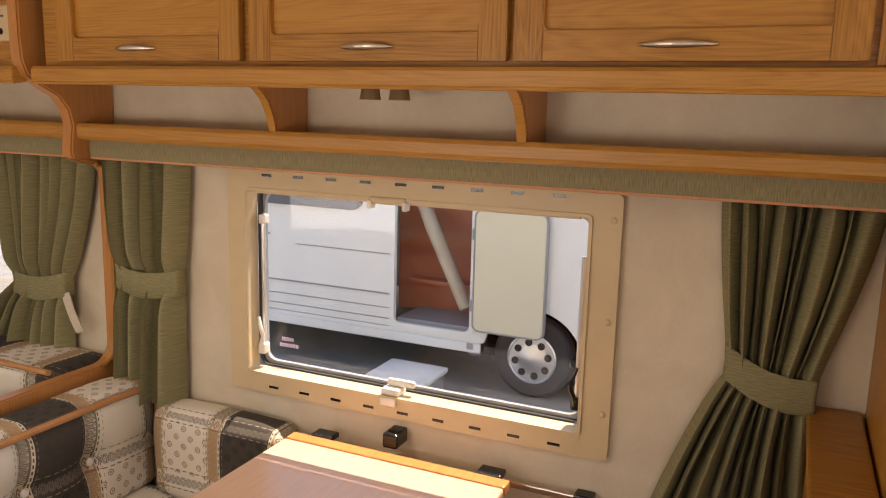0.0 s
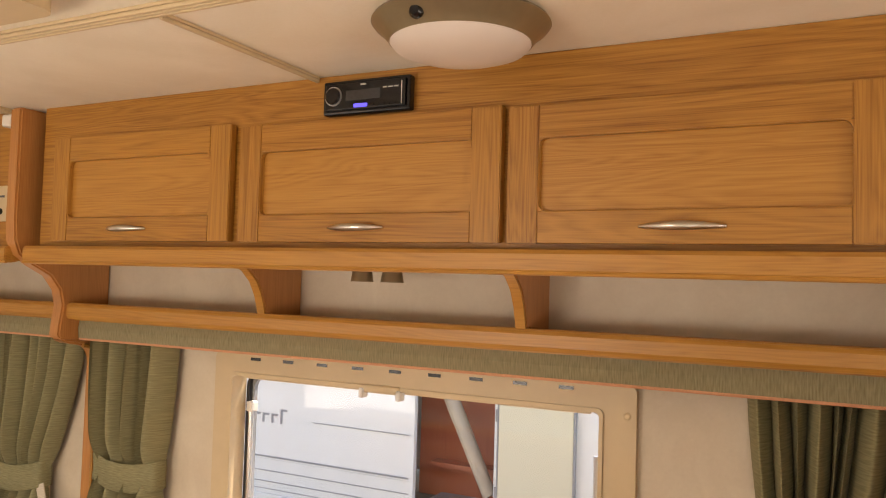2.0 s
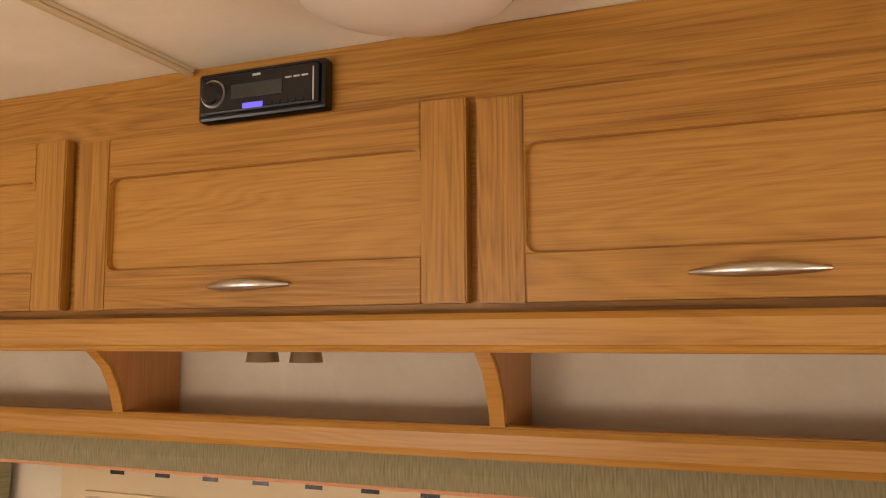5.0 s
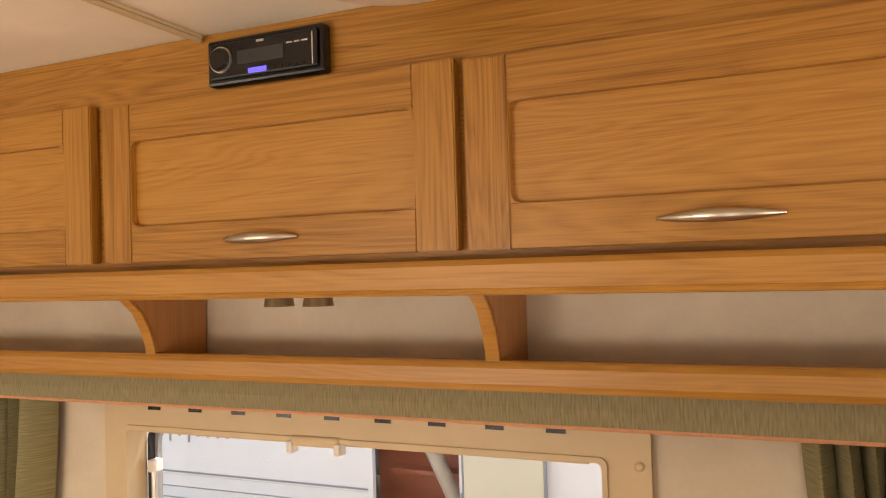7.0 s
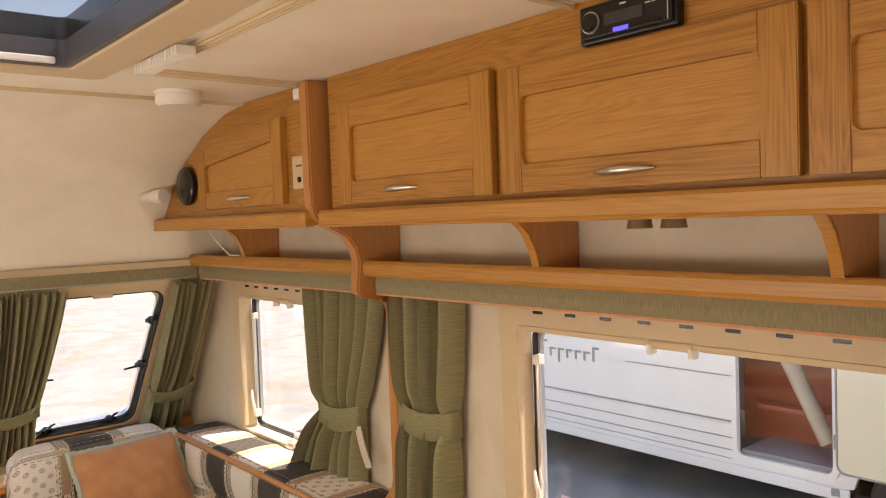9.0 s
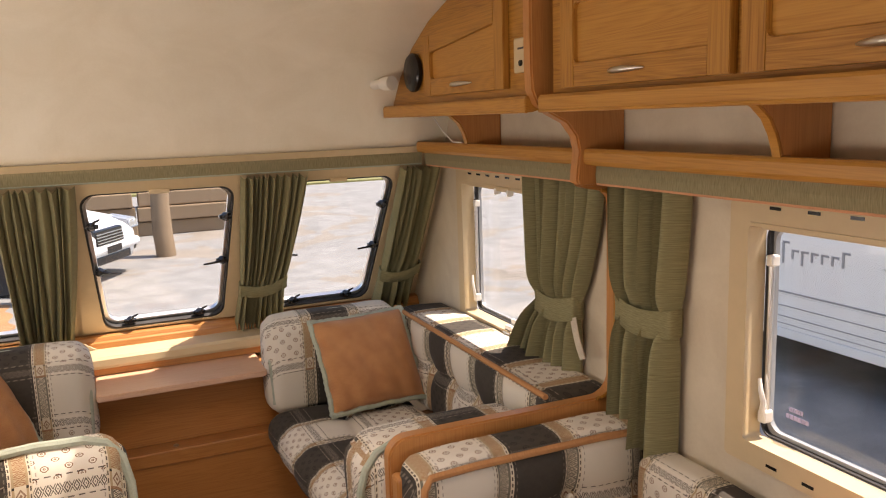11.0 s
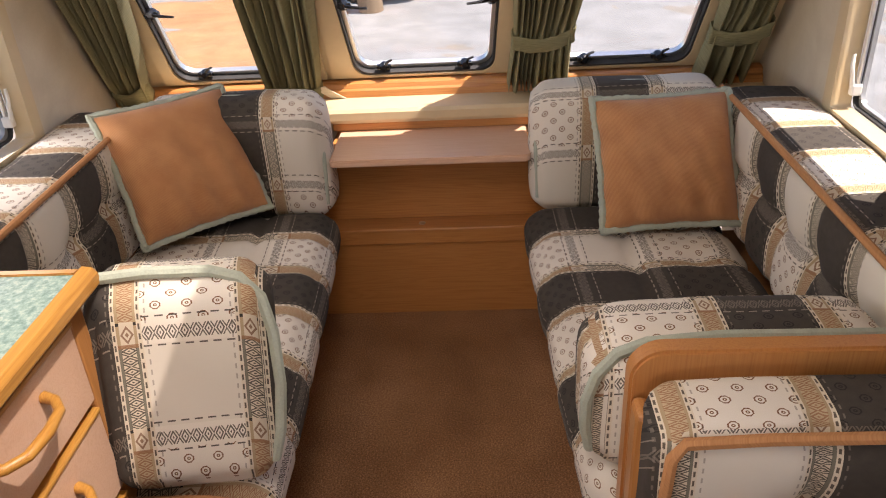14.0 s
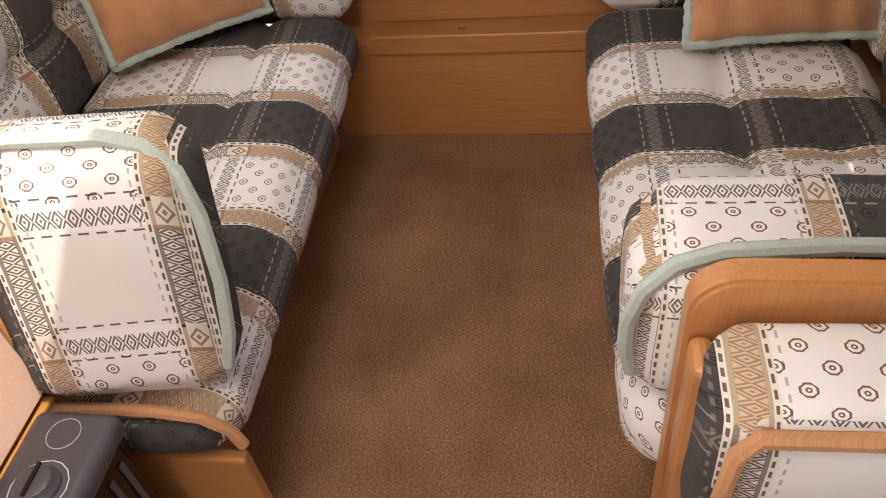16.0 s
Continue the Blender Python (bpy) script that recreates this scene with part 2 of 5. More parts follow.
    base = k.mix(edge_u, base, stripe)
    base = k.mix(wear * 0.05, base, (0.42, 0.36, 0.28))
    k.color(base)
    k.bump(weave * 0.6 + dash_u * 0.3 + laceu * 0.2, 0.25, 0.0015)
    k.b.inputs["Sheen Weight"].default_value = 0.03
    k.b.inputs["Specular IOR Level"].default_value = 0.15
    return k.m


FABRIC = mat_fabric("check_fabric")


def mat_cloth(name, a, b, rib, axis="z", rough=0.85):
    """Ribbed cloth; rib: ribs to the metre."""
    k = Mat(name, rough)
    u, v = k.uv()
    s = v if axis == "z" else u
    co = k.coords("UV", (40, 400, 1) if axis == "z" else (400, 40, 1))
    n = k.noise(co, 1.0, 3)
    w = ((s * rib).fract() - 0.5).abs() * 2.0
    k.color(k.ramp(n * 0.92 + w * 0.08, [(0.25, a), (0.78, b)]))
    k.bump(w * 0.15 + n * 0.85, 0.18, 0.001)
    k.b.inputs["Sheen Weight"].default_value = 0.03
    k.b.inputs["Specular IOR Level"].default_value = 0.2
    return k.m


CURTAIN = mat_cloth("sage_curtain_cloth", (0.165, 0.148, 0.075), (0.30, 0.275, 0.155), 160)
LINING = mat_cloth("curtain_lining", (0.50, 0.43, 0.33), (0.64, 0.57, 0.46), 160)
PELMET = mat_cloth("sage_pelmet_cloth", (0.19, 0.165, 0.09), (0.34, 0.30, 0.185), 190, "x")
CORD = mat_cloth("terracotta_cord", (0.40, 0.185, 0.075), (0.54, 0.27, 0.12), 260, "x")


def mat_carpet():
    k = Mat("brown_carpet", 0.95)
    v = k.coords()
    a = k.noise(v, 210, 3, 0.7)
    b = k.noise(v, 4, 3)
    c = k.noise(v, 1100, 2, 0.6)
    k.color(k.ramp(a * 0.5 + c * 0.3 + b * 0.2, [(0.38, (0.14, 0.062, 0.024)), (0.5, (0.31, 0.150, 0.064)), (0.62, (0.60, 0.33, 0.165))]))
    k.bump(a, 1.0, 0.005)
    k.b.inputs["Sheen Weight"].default_value = 0.05
    k.b.inputs["Specular IOR Level"].default_value = 0.2
    return k.m


CARPET = mat_carpet()


def mat_counter():
    k = Mat("speckled_green_laminate", 0.3)
    v = k.coords()
    a = k.noise(v, 90, 3, 0.7)
    k.color(k.ramp(a, [(0.35, (0.10, 0.19, 0.165)), (0.5, (0.20, 0.31, 0.27)), (0.66, (0.36, 0.44, 0.38))]))
    return k.m


COUNTER = mat_counter()

# ---- building helpers ----


def thing(name, place, label, category, group=""):
    ob = new(name)
    ob.empty_display_size = 0.05
    ob.location = place
    return tagged(ob, label, category, group)


def part(name, bm, material, parent=None, label="", smooth=False, angle=40):
    """Links a bmesh, in world coordinates, as one mesh object under a thing or a part."""
    me = bpy.data.meshes.new(name)
    if parent is not None:
        o, off = parent, Vector()
        while o is not None:
            off += o.location
            o = o.parent
        for vtx in bm.verts:
            vtx.co -= off
    bm.normal_update()
    if smooth:
        for f in bm.faces:
            f.smooth = True
        for e in bm.edges:
            if len(e.link_faces) == 2 and e.calc_face_angle(0) > radians(angle):
                e.smooth = False
    bm.to_mesh(me)
    bm.free()
    me.materials.append(material)
    ob = new(name, me)
    ob.parent = parent
    if label:
        ob["label"] = label
    return ob


def box(x0, x1, y0, y1, z0, z1, bevel=0.0, seg=2, bm=None):
    bm = bm or bmesh.new()
    b = bmesh.new()
    bmesh.ops.create_cube(b, size=1)
    for v in b.verts:
        v.co = Vector(((x0 + x1) / 2 + v.co.x * (x1 - x0), (y0 + y1) / 2 + v.co.y * (y1 - y0), (z0 + z1) / 2 + v.co.z * (z1 - z0)))
    if bevel:
        bmesh.ops.bevel(b, geom=b.edges[:], offset=bevel, segments=seg, affect="EDGES", profile=0.5)
    return join(bm, b)


def join(bm, b):
    me = bpy.data.meshes.new("tmp")
    b.to_mesh(me)
    b.free()
    bm.from_mesh(me)
    bpy.data.meshes.remove(me)
    return bm


def prism(poly, axis, a, b, bevel=0.0, bm=None):
    """A polygon of (p, q) pulled along an axis from a to b. x: (y, z); y: (x, z); z: (x, y)."""
    bm = bm or bmesh.new()
    k = bmesh.new()
    put = {"x": lambda p, q, s: (s, p, q), "y": lambda p, q, s: (p, s, q), "z": lambda p, q, s: (p, q, s)}[axis]
    va = [k.verts.new(put(p, q, a)) for p, q in poly]
    vb = [k.verts.new(put(p, q, b)) for p, q in poly]
    k.faces.new(va), k.faces.new(vb[::-1])
    n = len(poly)
    for i in range(n):
        k.faces.new((va[i], vb[i], vb[(i + 1) % n], va[(i + 1) % n]))
    bmesh.ops.recalc_face_normals(k, faces=k.faces[:])
    if bevel:
        es = [e for e in k.edges if e.calc_face_angle(0) > radians(50)]
        bmesh.ops.bevel(k, geom=es, offset=bevel, segments=2, affect="EDGES")
    return join(bm, k)


def round_rect(x0, x1, y0, y1, r, n=5):
    pts = []
    for cx, cy, a0 in ((x1 - r, y1 - r, 0), (x0 + r, y1 - r, 90), (x0 + r, y0 + r, 180), (x1 - r, y0 + r, 270)):
        for i in range(n + 1):
            a = radians(a0 + 90 * i / n)
            pts.append((cx + r * math.cos(a), cy + r * math.sin(a)))
    return pts


def ring(outer, inner, axis, a, b, bm=None):
    """A frame between two outlines of as many points, pulled from a to b."""
    bm = bm or bmesh.new()
    put = {"x": lambda p, q, s: (s, p, q), "y": lambda p, q, s: (p, s, q), "z": lambda p, q, s: (p, q, s)}[axis]
    rows = [[bm.verts.new(put(p, q, s)) for p, q in o] for o, s in ((outer, a), (outer, b), (inner, b), (inner, a))]
    n = len(outer)
    for j in range(4):
        r0, r1 = rows[j], rows[(j + 1) % 4]
        for i in range(n):
            bm.faces.new((r0[i], r0[(i + 1) % n], r1[(i + 1) % n], r1[i]))
    bmesh.ops.recalc_face_normals(bm, faces=bm.faces[:])
    return bm


def tube(points, r, bm=None, sides=8, closed=False):
    """A round rod along points."""
    bm = bm or bmesh.new()
    pts = [Vector(p) for p in points]
    n = len(pts)
    rings = []
    up = None
    for i, p in enumerate(pts):
        a = pts[(i - 1) % n] if closed else pts[max(i - 1, 0)]
        c = pts[(i + 1) % n] if closed else pts[min(i + 1, n - 1)]
        d = (c - a).normalized()
        if up is None:
            up = d.orthogonal().normalized()
        up = (up - d * up.dot(d)).normalized()
        s = d.cross(up)
        rr = r[i] if isinstance(r, (list, tuple)) else r
        rings.append([bm.verts.new(p + (up * math.cos(k * 2 * math.pi / sides) + s * math.sin(k * 2 * math.pi / sides)) * rr) for k in range(sides)])
    m = n if closed else n - 1
    for i in range(m):
        r0, r1 = rings[i], rings[(i + 1) % n]
        for k in range(sides):
            bm.faces.new((r0[k], r0[(k + 1) % sides], r1[(k + 1) % sides], r1[k]))
    if not closed:
        bm.faces.new(rings[0][::-1]), bm.faces.new(rings[-1])
    bmesh.ops.recalc_face_normals(bm, faces=bm.faces[:])
    return bm


def lathe(profile, place, axis="z", n=32, bm=None):
    """A profile of (radius, height) turned about an axis through place."""
    bm = bm or bmesh.new()
    px, py, pz = place
    rows = []
    for r, h in profile:
        row = []
        for i in range(n):
            a = 2 * math.pi * i / n
            c, s = r * math.cos(a), r * math.sin(a)
            row.append(bm.verts.new({"z": (px + c, py + s, pz + h), "y": (px + c, py + h, pz + s), "x": (px + h, py + c, pz + s)}[axis]))
        rows.append(row)
    for r0, r1 in zip(rows, rows[1:]):
        for i in range(n):
            bm.faces.new((r0[i], r0[(i + 1) % n], r1[(i + 1) % n], r1[i]))
    bm.faces.new(rows[0]), bm.faces.new(rows[-1])
    bmesh.ops.recalc_face_normals(bm, faces=bm.faces[:])
    return bm


def wall_with_holes(name, axis, a, b, p0, p1, q0, q1, holes, material, label):
    """A wall of thickness a..b with rectangular openings (p0, p1, q0, q1)."""
    bm = bmesh.new()
    ps = sorted({p0, p1, *(h[0] for h in holes), *(h[1] for h in holes)})
    for l, r in zip(ps, ps[1:]):
        mid = (l + r) / 2
        cuts = sorted((h[2], h[3]) for h in holes if h[0] <= mid <= h[1])
        z = q0
        for c0, c1 in cuts + [(q1, q1)]:
            if c0 - z > 1e-6:
                box(*((l, r, a, b) if axis == "y" else (a, b, l, r)), z, c0, bm=bm)
            z = c1
    bmesh.ops.remove_doubles(bm, verts=bm.verts[:], dist=1e-5)
    ob = part(name, bm, material)
    return tagged(ob, label, "wall", kind="structure")

# ---- the shell of the caravan ----
YW, YO, YC = 1.64, -0.52, 0.56          # window wall, opposite wall, middle of the gangway
CEILZ = 1.935
REAR = 1.8
WIN = (-1.300, -0.379, 0.806, 1.307)     # dinette window: x0, x1, z0, z1
SIDE = (-2.765, -2.02, 0.785, 1.303)    # lounge side window


def mirror(y):
    return 2 * YC - y


floor = part("floor", box(-3.45, REAR, YO - 0.05, YW + 0.05, -0.06, 0.0), CARPET)
tagged(floor, "brown short-pile carpet on the caravan floor", "carpet", kind="structure")
wall_with_holes("wall_north", "y", YW, YW + 0.03, -3.5, REAR, -0.06, 2.02, [WIN, SIDE], WALL, "cream mottled vinyl side wall with two windows")
SIDE_O = (-2.765, -2.02, 0.785, 1.303)
# the hole over the kitchen is unseen, added to let light in
wall_with_holes("wall_south", "y", YO - 0.03, YO, -3.5, REAR, -0.06, 2.02, [SIDE_O, (-1.6, -0.8, 0.98, 1.46), (0.0, 0.6, 0.0, 1.80)], WALL, "cream mottled vinyl side wall beside the entrance")
# the end wall's hole is unseen too, added for the rear lamp
wall_with_holes("wall_east", "x", REAR, REAR + 0.03, YO - 0.03, YW + 0.03, -0.06, 2.02, [(-0.2, 1.3, 0.8, 1.4)], WALL, "cream mottled vinyl end wall")


# roof: flat, with the rooflight's hole, then bending down to the front
def roof():
    bm = bmesh.new()
    hx0, hx1, hy0, hy1 = -1.78, -1.05, 0.26, 0.80
    xs, ys = (-2.16, hx0, hx1, REAR), (YO - 0.03, hy0, hy1, YW + 0.03)
    for i in range(3):
        for j in range(3):
            if not (i == 1 and j == 1):
                box(xs[i], xs[i + 1], ys[j], ys[j + 1], CEILZ, CEILZ + 0.03, bm=bm)
    curve = [(-2.16, CEILZ), (-2.33, 1.915), (-2.50, 1.865), (-2.66, 1.79), (-2.78, 1.70), (-2.87, 1.60), (-2.945, 1.45), (-3.0, 1.36)]
    outer = [(x - 0.025, z + 0.03) for x, z in curve]
    prism(curve + outer[::-1], "y", YO - 0.03, YW + 0.03, bm=bm)
    bmesh.ops.remove_doubles(bm, verts=bm.verts[:], dist=1e-5)
    return bm


ceiling = part("ceiling", roof(), CEIL, smooth=True, angle=25)
tagged(ceiling, "cream mottled ceiling board curving down to the front", "ceiling", kind="structure")


def front_x(z):
    """The leaning front wall's inner face."""
    return -3.35 + (z - 0.755) * 0.62


FRONTS = ((-0.30, 0.16), (0.272, 0.80), (0.96, 1.43))   # the three front windows


def front_wall():
    bm = bmesh.new()
    z0, z1 = 0.755, 1.345
    ys = [YO - 0.03] + [v for f in FRONTS for v in f] + [YW + 0.03]
    def slab(y0, y1, a, b):
        prism([(front_x(a), a), (front_x(b), b), (front_x(b) - 0.035, b), (front_x(a) - 0.035, a)], "y", y0, y1, bm=bm)
    for i in range(0, len(ys), 2):
        slab(ys[i], ys[i + 1], z0, z1)
    slab(ys[0], ys[-1], z1, 1.44)
    slab(ys[0], ys[-1], -0.06, z0)
    return bm


tagged(part("wall_west", front_wall(), CREAM), "cream moulded front wall with three leaning windows", "wall", kind="structure")


def on_front(y, z, out=0.0):
    """A place on the leaning front wall, out metres into the room."""
    return Vector((front_x(z) + out * 0.85, y, z - out * 0.527))


# ---- windows ----


def side_window(name, w, wall, into, label):
    """A caravan window: cream moulded surround with slots, acrylic pane in a seal, blind cassette, catches, stays."""
    x0, x1, z0, z1 = w
    t = thing(name, ((x0 + x1) / 2, wall, z0), label, "window")
    t["kind"] = "structure"
    d = into                                   # +1 or -1 along y, into the room

    def y(s):
        return wall + d * s
    part("window_frame", ring(round_rect(x0 - 0.05, x1 + 0.062, z0 - 0.048, z1 + 0.045, 0.012), round_rect(x0, x1, z0, z1, 0.012), "y", y(0.0), y(0.016)), CREAM, t, smooth=True)
    part("frame_lip", ring(round_rect(x0 + 0.0, x1 - 0.0, z0 + 0.0, z1, 0.012), round_rect(x0 + 0.008, x1 - 0.008, z0 + 0.008, z1 - 0.008, 0.01), "y", y(-0.032), y(0.021)), CREAM, t, smooth=True)
    part("seal", ring(round_rect(x0 + 0.0085, x1 - 0.0085, z0 + 0.0085, z1 - 0.0085, 0.03), round_rect(x0 + 0.016, x1 - 0.012, z0 + 0.013, z1 - 0.012, 0.02), "y", y(-0.055), y(-0.033)), RUBBER, t, "black rubber seal", smooth=True)
    pane = part("pane", box(x0 + 0.002, x1 - 0.002, *sorted((y(-0.063), y(-0.058))), z0, z1), GLASS, t)
    pane.visible_shadow = False
    part("inner_rim", ring(round_rect(x0 + 0.0165, x1 - 0.0125, z0 + 0.0135, z1 - 0.0125, 0.02), round_rect(x0 + 0.023, x1 - 0.017, z0 + 0.022, z1 - 0.017, 0.03), "y", y(-0.057), y(-0.045)), RIM, t, smooth=True)
    n = 9
    for i in range(n):
        for zz in (z1 + 0.034, z0 - 0.030):
            cx = x0 + 0.075 + (x1 - x0 - 0.15) * (i + (0.15 if zz < z0 else 0)) / (n - 1)
            part("slot", box(cx - 0.015, cx + 0.015, *sorted((y(0.0125), y(0.0166))), zz - 0.0035, zz + 0.0035), BLACK, t)
    cx = x0 + (x1 - x0) * 0.47
    # blind pull at the top and the catch at the bottom
    part("blind_bar", box(x0 + 0.03, x1 - 0.03, *sorted((y(-0.008), y(0.006))), z1 - 0.015, z1 - 0.0085, 0.002), CREAM, t)
    pull = part("blind_pull", box(cx - 0.055, cx + 0.045, *sorted((y(0.007), y(0.024))), z1 - 0.016, z1 + 0.002, 0.005), CREAM, t)
    part("pull_clip", box(cx - 0.058, cx - 0.046, *sorted((y(0.005), y(0.028))), z1 - 0.028, z1 - 0.006, 0.003), WHITE, pull)
    part("pull_clip", box(cx + 0.036, cx + 0.048, *sorted((y(0.005), y(0.028))), z1 - 0.028, z1 - 0.006, 0.003), WHITE, pull)
    catch = part("catch", box(cx - 0.02, cx + 0.03, *sorted((y(-0.03), y(0.016))), z0 + 0.0085, z0 + 0.026, 0.005), WHITE, t, "clear plastic catch")
    part("lever", box(cx - 0.014, cx + 0.062, *sorted((y(-0.02), y(-0.005))), z0 + 0.027, z0 + 0.046, 0.006), WHITE, catch)
    part("keeper", box(cx - 0.02, cx + 0.026, *sorted((y(0.017), y(0.024))), z0 - 0.018, z0 + 0.004, 0.003), ALU, catch)
    for s, xx in ((1, x0 + 0.028), (-1, x1 - 0.024)):
        stay = part("stay", tube([(xx, y(-0.03), z0 + 0.06), (xx, y(-0.03), z1 - 0.09 if s > 0 else z0 + 0.40)], 0.0065), ALU, t)
        part("stay_end", box(xx - 0.009, xx + 0.009, *sorted((y(-0.045), y(-0.02))), z1 - 0.10, z1 - 0.075, 0.004), WHITE, stay) if s > 0 else None
        hook = part("side_catch", box(xx - 0.011, xx + 0.011, *sorted((y(-0.04), y(-0.012))), z0 + 0.045, z0 + 0.075, 0.005), WHITE if s > 0 else BLACK, t)
        part("catch_lever", tube([(xx, y(-0.022), z0 + 0.05), (xx + s * 0.004, y(-0.012), z0 + 0.08), (xx + s * 0.012, y(-0.006), z0 + 0.10), (xx + s * 0.006, y(-0.004), z0 + 0.125), (xx - s * 0.002, y(-0.008), z0 + 0.15)], [0.008, 0.0065, 0.006, 0.0055, 0.004]), WHITE if s > 0 else BLACK, hook, smooth=True)
    for zz in (z0 + 0.06, z0 + 0.27, z1 - 0.01):
        part("screw_cap", lathe([(0.0075, 0.0), (0.0075, d * 0.002), (0.004, d * 0.004)], (x1 + 0.045, y(0.0165), zz), "y", 12), CREAM, t)
    return t


win1 = side_window("window_1", WIN, YW, -1, "caravan window with cream plastic surround over the dinette")
STICKER = mat_plain("sticker_print", (0.42, 0.36, 0.50), 0.5, 0, 0.05, 40, 0.0)
for i, (xa, xb) in enumerate(((-1.235, -1.196), (-1.242, -1.180))):
    bm = bmesh.new()
    for j in range(6):
        xj = xa + (xb - xa) * j / 6
        box(xj, xj + (xb - xa) / 6 - 0.002, YW + 0.0565, YW + 0.0575, 0.884 - i * 0.017, 0.894 - i * 0.017, bm=bm)
    part("sticker_line", bm, STICKER, win1, "small mauve printed line on the pane")
side_window("window_2", SIDE, YW, -1, "caravan window with cream plastic surround beside the sofa")
side_window("window_3", SIDE_O, YO, 1, "caravan window with cream plastic surround beside the sofa")


def front_window(name, y0, y1, slant0, slant1, label):
    """A leaning front window; slant: how far each lower corner is drawn in."""
    z0, z1 = 0.765, 1.335
    t = thing(name, tuple(on_front((y0 + y1) / 2, z0)), label, "window", "front windows")
    t["kind"] = "structure"

    def outline(inset, r):
        yl0, yl1 = y0 + slant0 + inset, y1 - slant1 - inset
        yt0, yt1 = y0 + inset, y1 - inset
        zb, zt = z0 + inset, z1 - inset
        out = []
        for (cy, cz, a0) in ((yt1 - r, zt - r, 0), (yt0 + r, zt - r, 90), (yl0 + r, zb + r, 180), (yl1 - r, zb + r, 270)):
            for i in range(7):
                a = radians(a0 + 15 * i)
                out.append((cy + r * math.cos(a), cz + r * math.sin(a)))
        return out

    def frame_between(o, i, a, b):
        bm = bmesh.new()
        rows = [[bm.verts.new(on_front(p, q, s)) for p, q in pts] for pts, s in ((o, a), (o, b), (i, b), (i, a))]
        n = len(o)
        for j in range(4):
            for k in range(n):
                bm.faces.new((rows[j][k], rows[j][(k + 1) % n], rows[(j + 1) % 4][(k + 1) % n], rows[(j + 1) % 4][k]))
        bmesh.ops.recalc_face_normals(bm, faces=bm.faces[:])
        return bm
    n7 = 7
    square = []
    for (cy, cz) in ((y1 + 0.045, z1 + 0.04), (y0 - 0.045, z1 + 0.04), (y0 - 0.045, z0 - 0.008), (y1 + 0.045, z0 - 0.008)):
        square += [(cy, cz)] * n7
    sq = [(cy + 0.0004 * (i % n7), cz) for i, (cy, cz) in enumerate(square)]
    part("window_frame", frame_between(sq, outline(0.0, 0.05), 0.002, 0.014), CREAM, t, smooth=True)
    part("seal", frame_between(outline(0.0005, 0.05), outline(0.007, 0.05), -0.03, 0.010), RUBBER, t, "black rubber seal", smooth=True)
    part("inner_rim", frame_between(outline(0.0075, 0.05), outline(0.019, 0.045), -0.03, -0.012), ALU, t, "pale clear rim of the pane", smooth=True)
    bm = bmesh.new()
    bm.faces.new([bm.verts.new(on_front(p, q, -0.032)) for p, q in outline(-0.01, 0.05)])
    ext = bmesh.ops.extrude_face_region(bm, geom=bm.faces[:])
    for vtx in [g for g in ext["geom"] if isinstance(g, bmesh.types.BMVert)]:
        vtx.co += Vector((-0.85, 0, 0.527)) * 0.004
    bmesh.ops.recalc_face_normals(bm, faces=bm.faces[:])
    pane = part("pane", bm, GLASS, t)
    pane.visible_shadow = False
    # black catches round the pane
    spots = [(y0 + slant0 * 0.25 + 0.022, z1 - 0.13, 1), (y1 - slant1 * 0.25 - 0.022, z1 - 0.13, -1), (y0 + slant0 * 0.6 + 0.022, 1.02, 1), (y1 - slant1 * 0.6 - 0.022, 1.02, -1),
             (y0 + slant0 + 0.10, z0 + 0.022, 0), (y1 - slant1 - 0.10, z0 + 0.022, 0)]
    for i, (cy, cz, s) in enumerate(spots):
        c = on_front(cy, cz, 0.0)
        body = part("catch", lathe([(0.016, -0.012), (0.017, 0.004), (0.012, 0.012), (0.009, 0.02)], c, "x", 12), BLACK, t, "black plastic catch", smooth=True)
        part("catch_lug", box(c.x - 0.01, c.x + 0.012, c.y - 0.024, c.y + 0.024, c.z - 0.008, c.z + 0.008, 0.004), BLACK, body)
        if i in (2, 3):
            part("catch_lever", tube([(c.x + 0.012, cy, cz), (c.x + 0.022, cy + s * 0.03, cz - 0.004), (c.x + 0.024, cy + s * 0.075, cz - 0.008)], [0.006, 0.005, 0.0035]), BLACK, body)
        else:
            part("catch_lever", tube([(c.x + 0.01, cy, cz), (c.x + 0.016, cy + 0.012, cz + 0.018), (c.x + 0.018, cy + 0.03, cz + 0.026)], [0.006, 0.005, 0.0035]), BLACK, body)
    c = on_front((y0 + y1) / 2, z1 - 0.002, 0.016)
    part("blind_pull", box(c.x - 0.008, c.x + 0.008, c.y - 0.035, c.y + 0.035, c.z - 0.008, c.z + 0.008, 0.003), CREAM, t)
    return t


front_window("window_4", *FRONTS[0], 0.0, 0.0, "leaning front window with rounded corners and black catches")
front_window("window_5", *FRONTS[1], 0.03, 0.03, "leaning middle front window with rounded corners and black catches")
front_window("window_6", *FRONTS[2], 0.0, 0.03, "leaning front window with rounded corners and black catches")

# ---- overhead lockers on the window wall ----
FACE = 1.395           # carcass front; doors stand proud of it
DOORF = 1.375


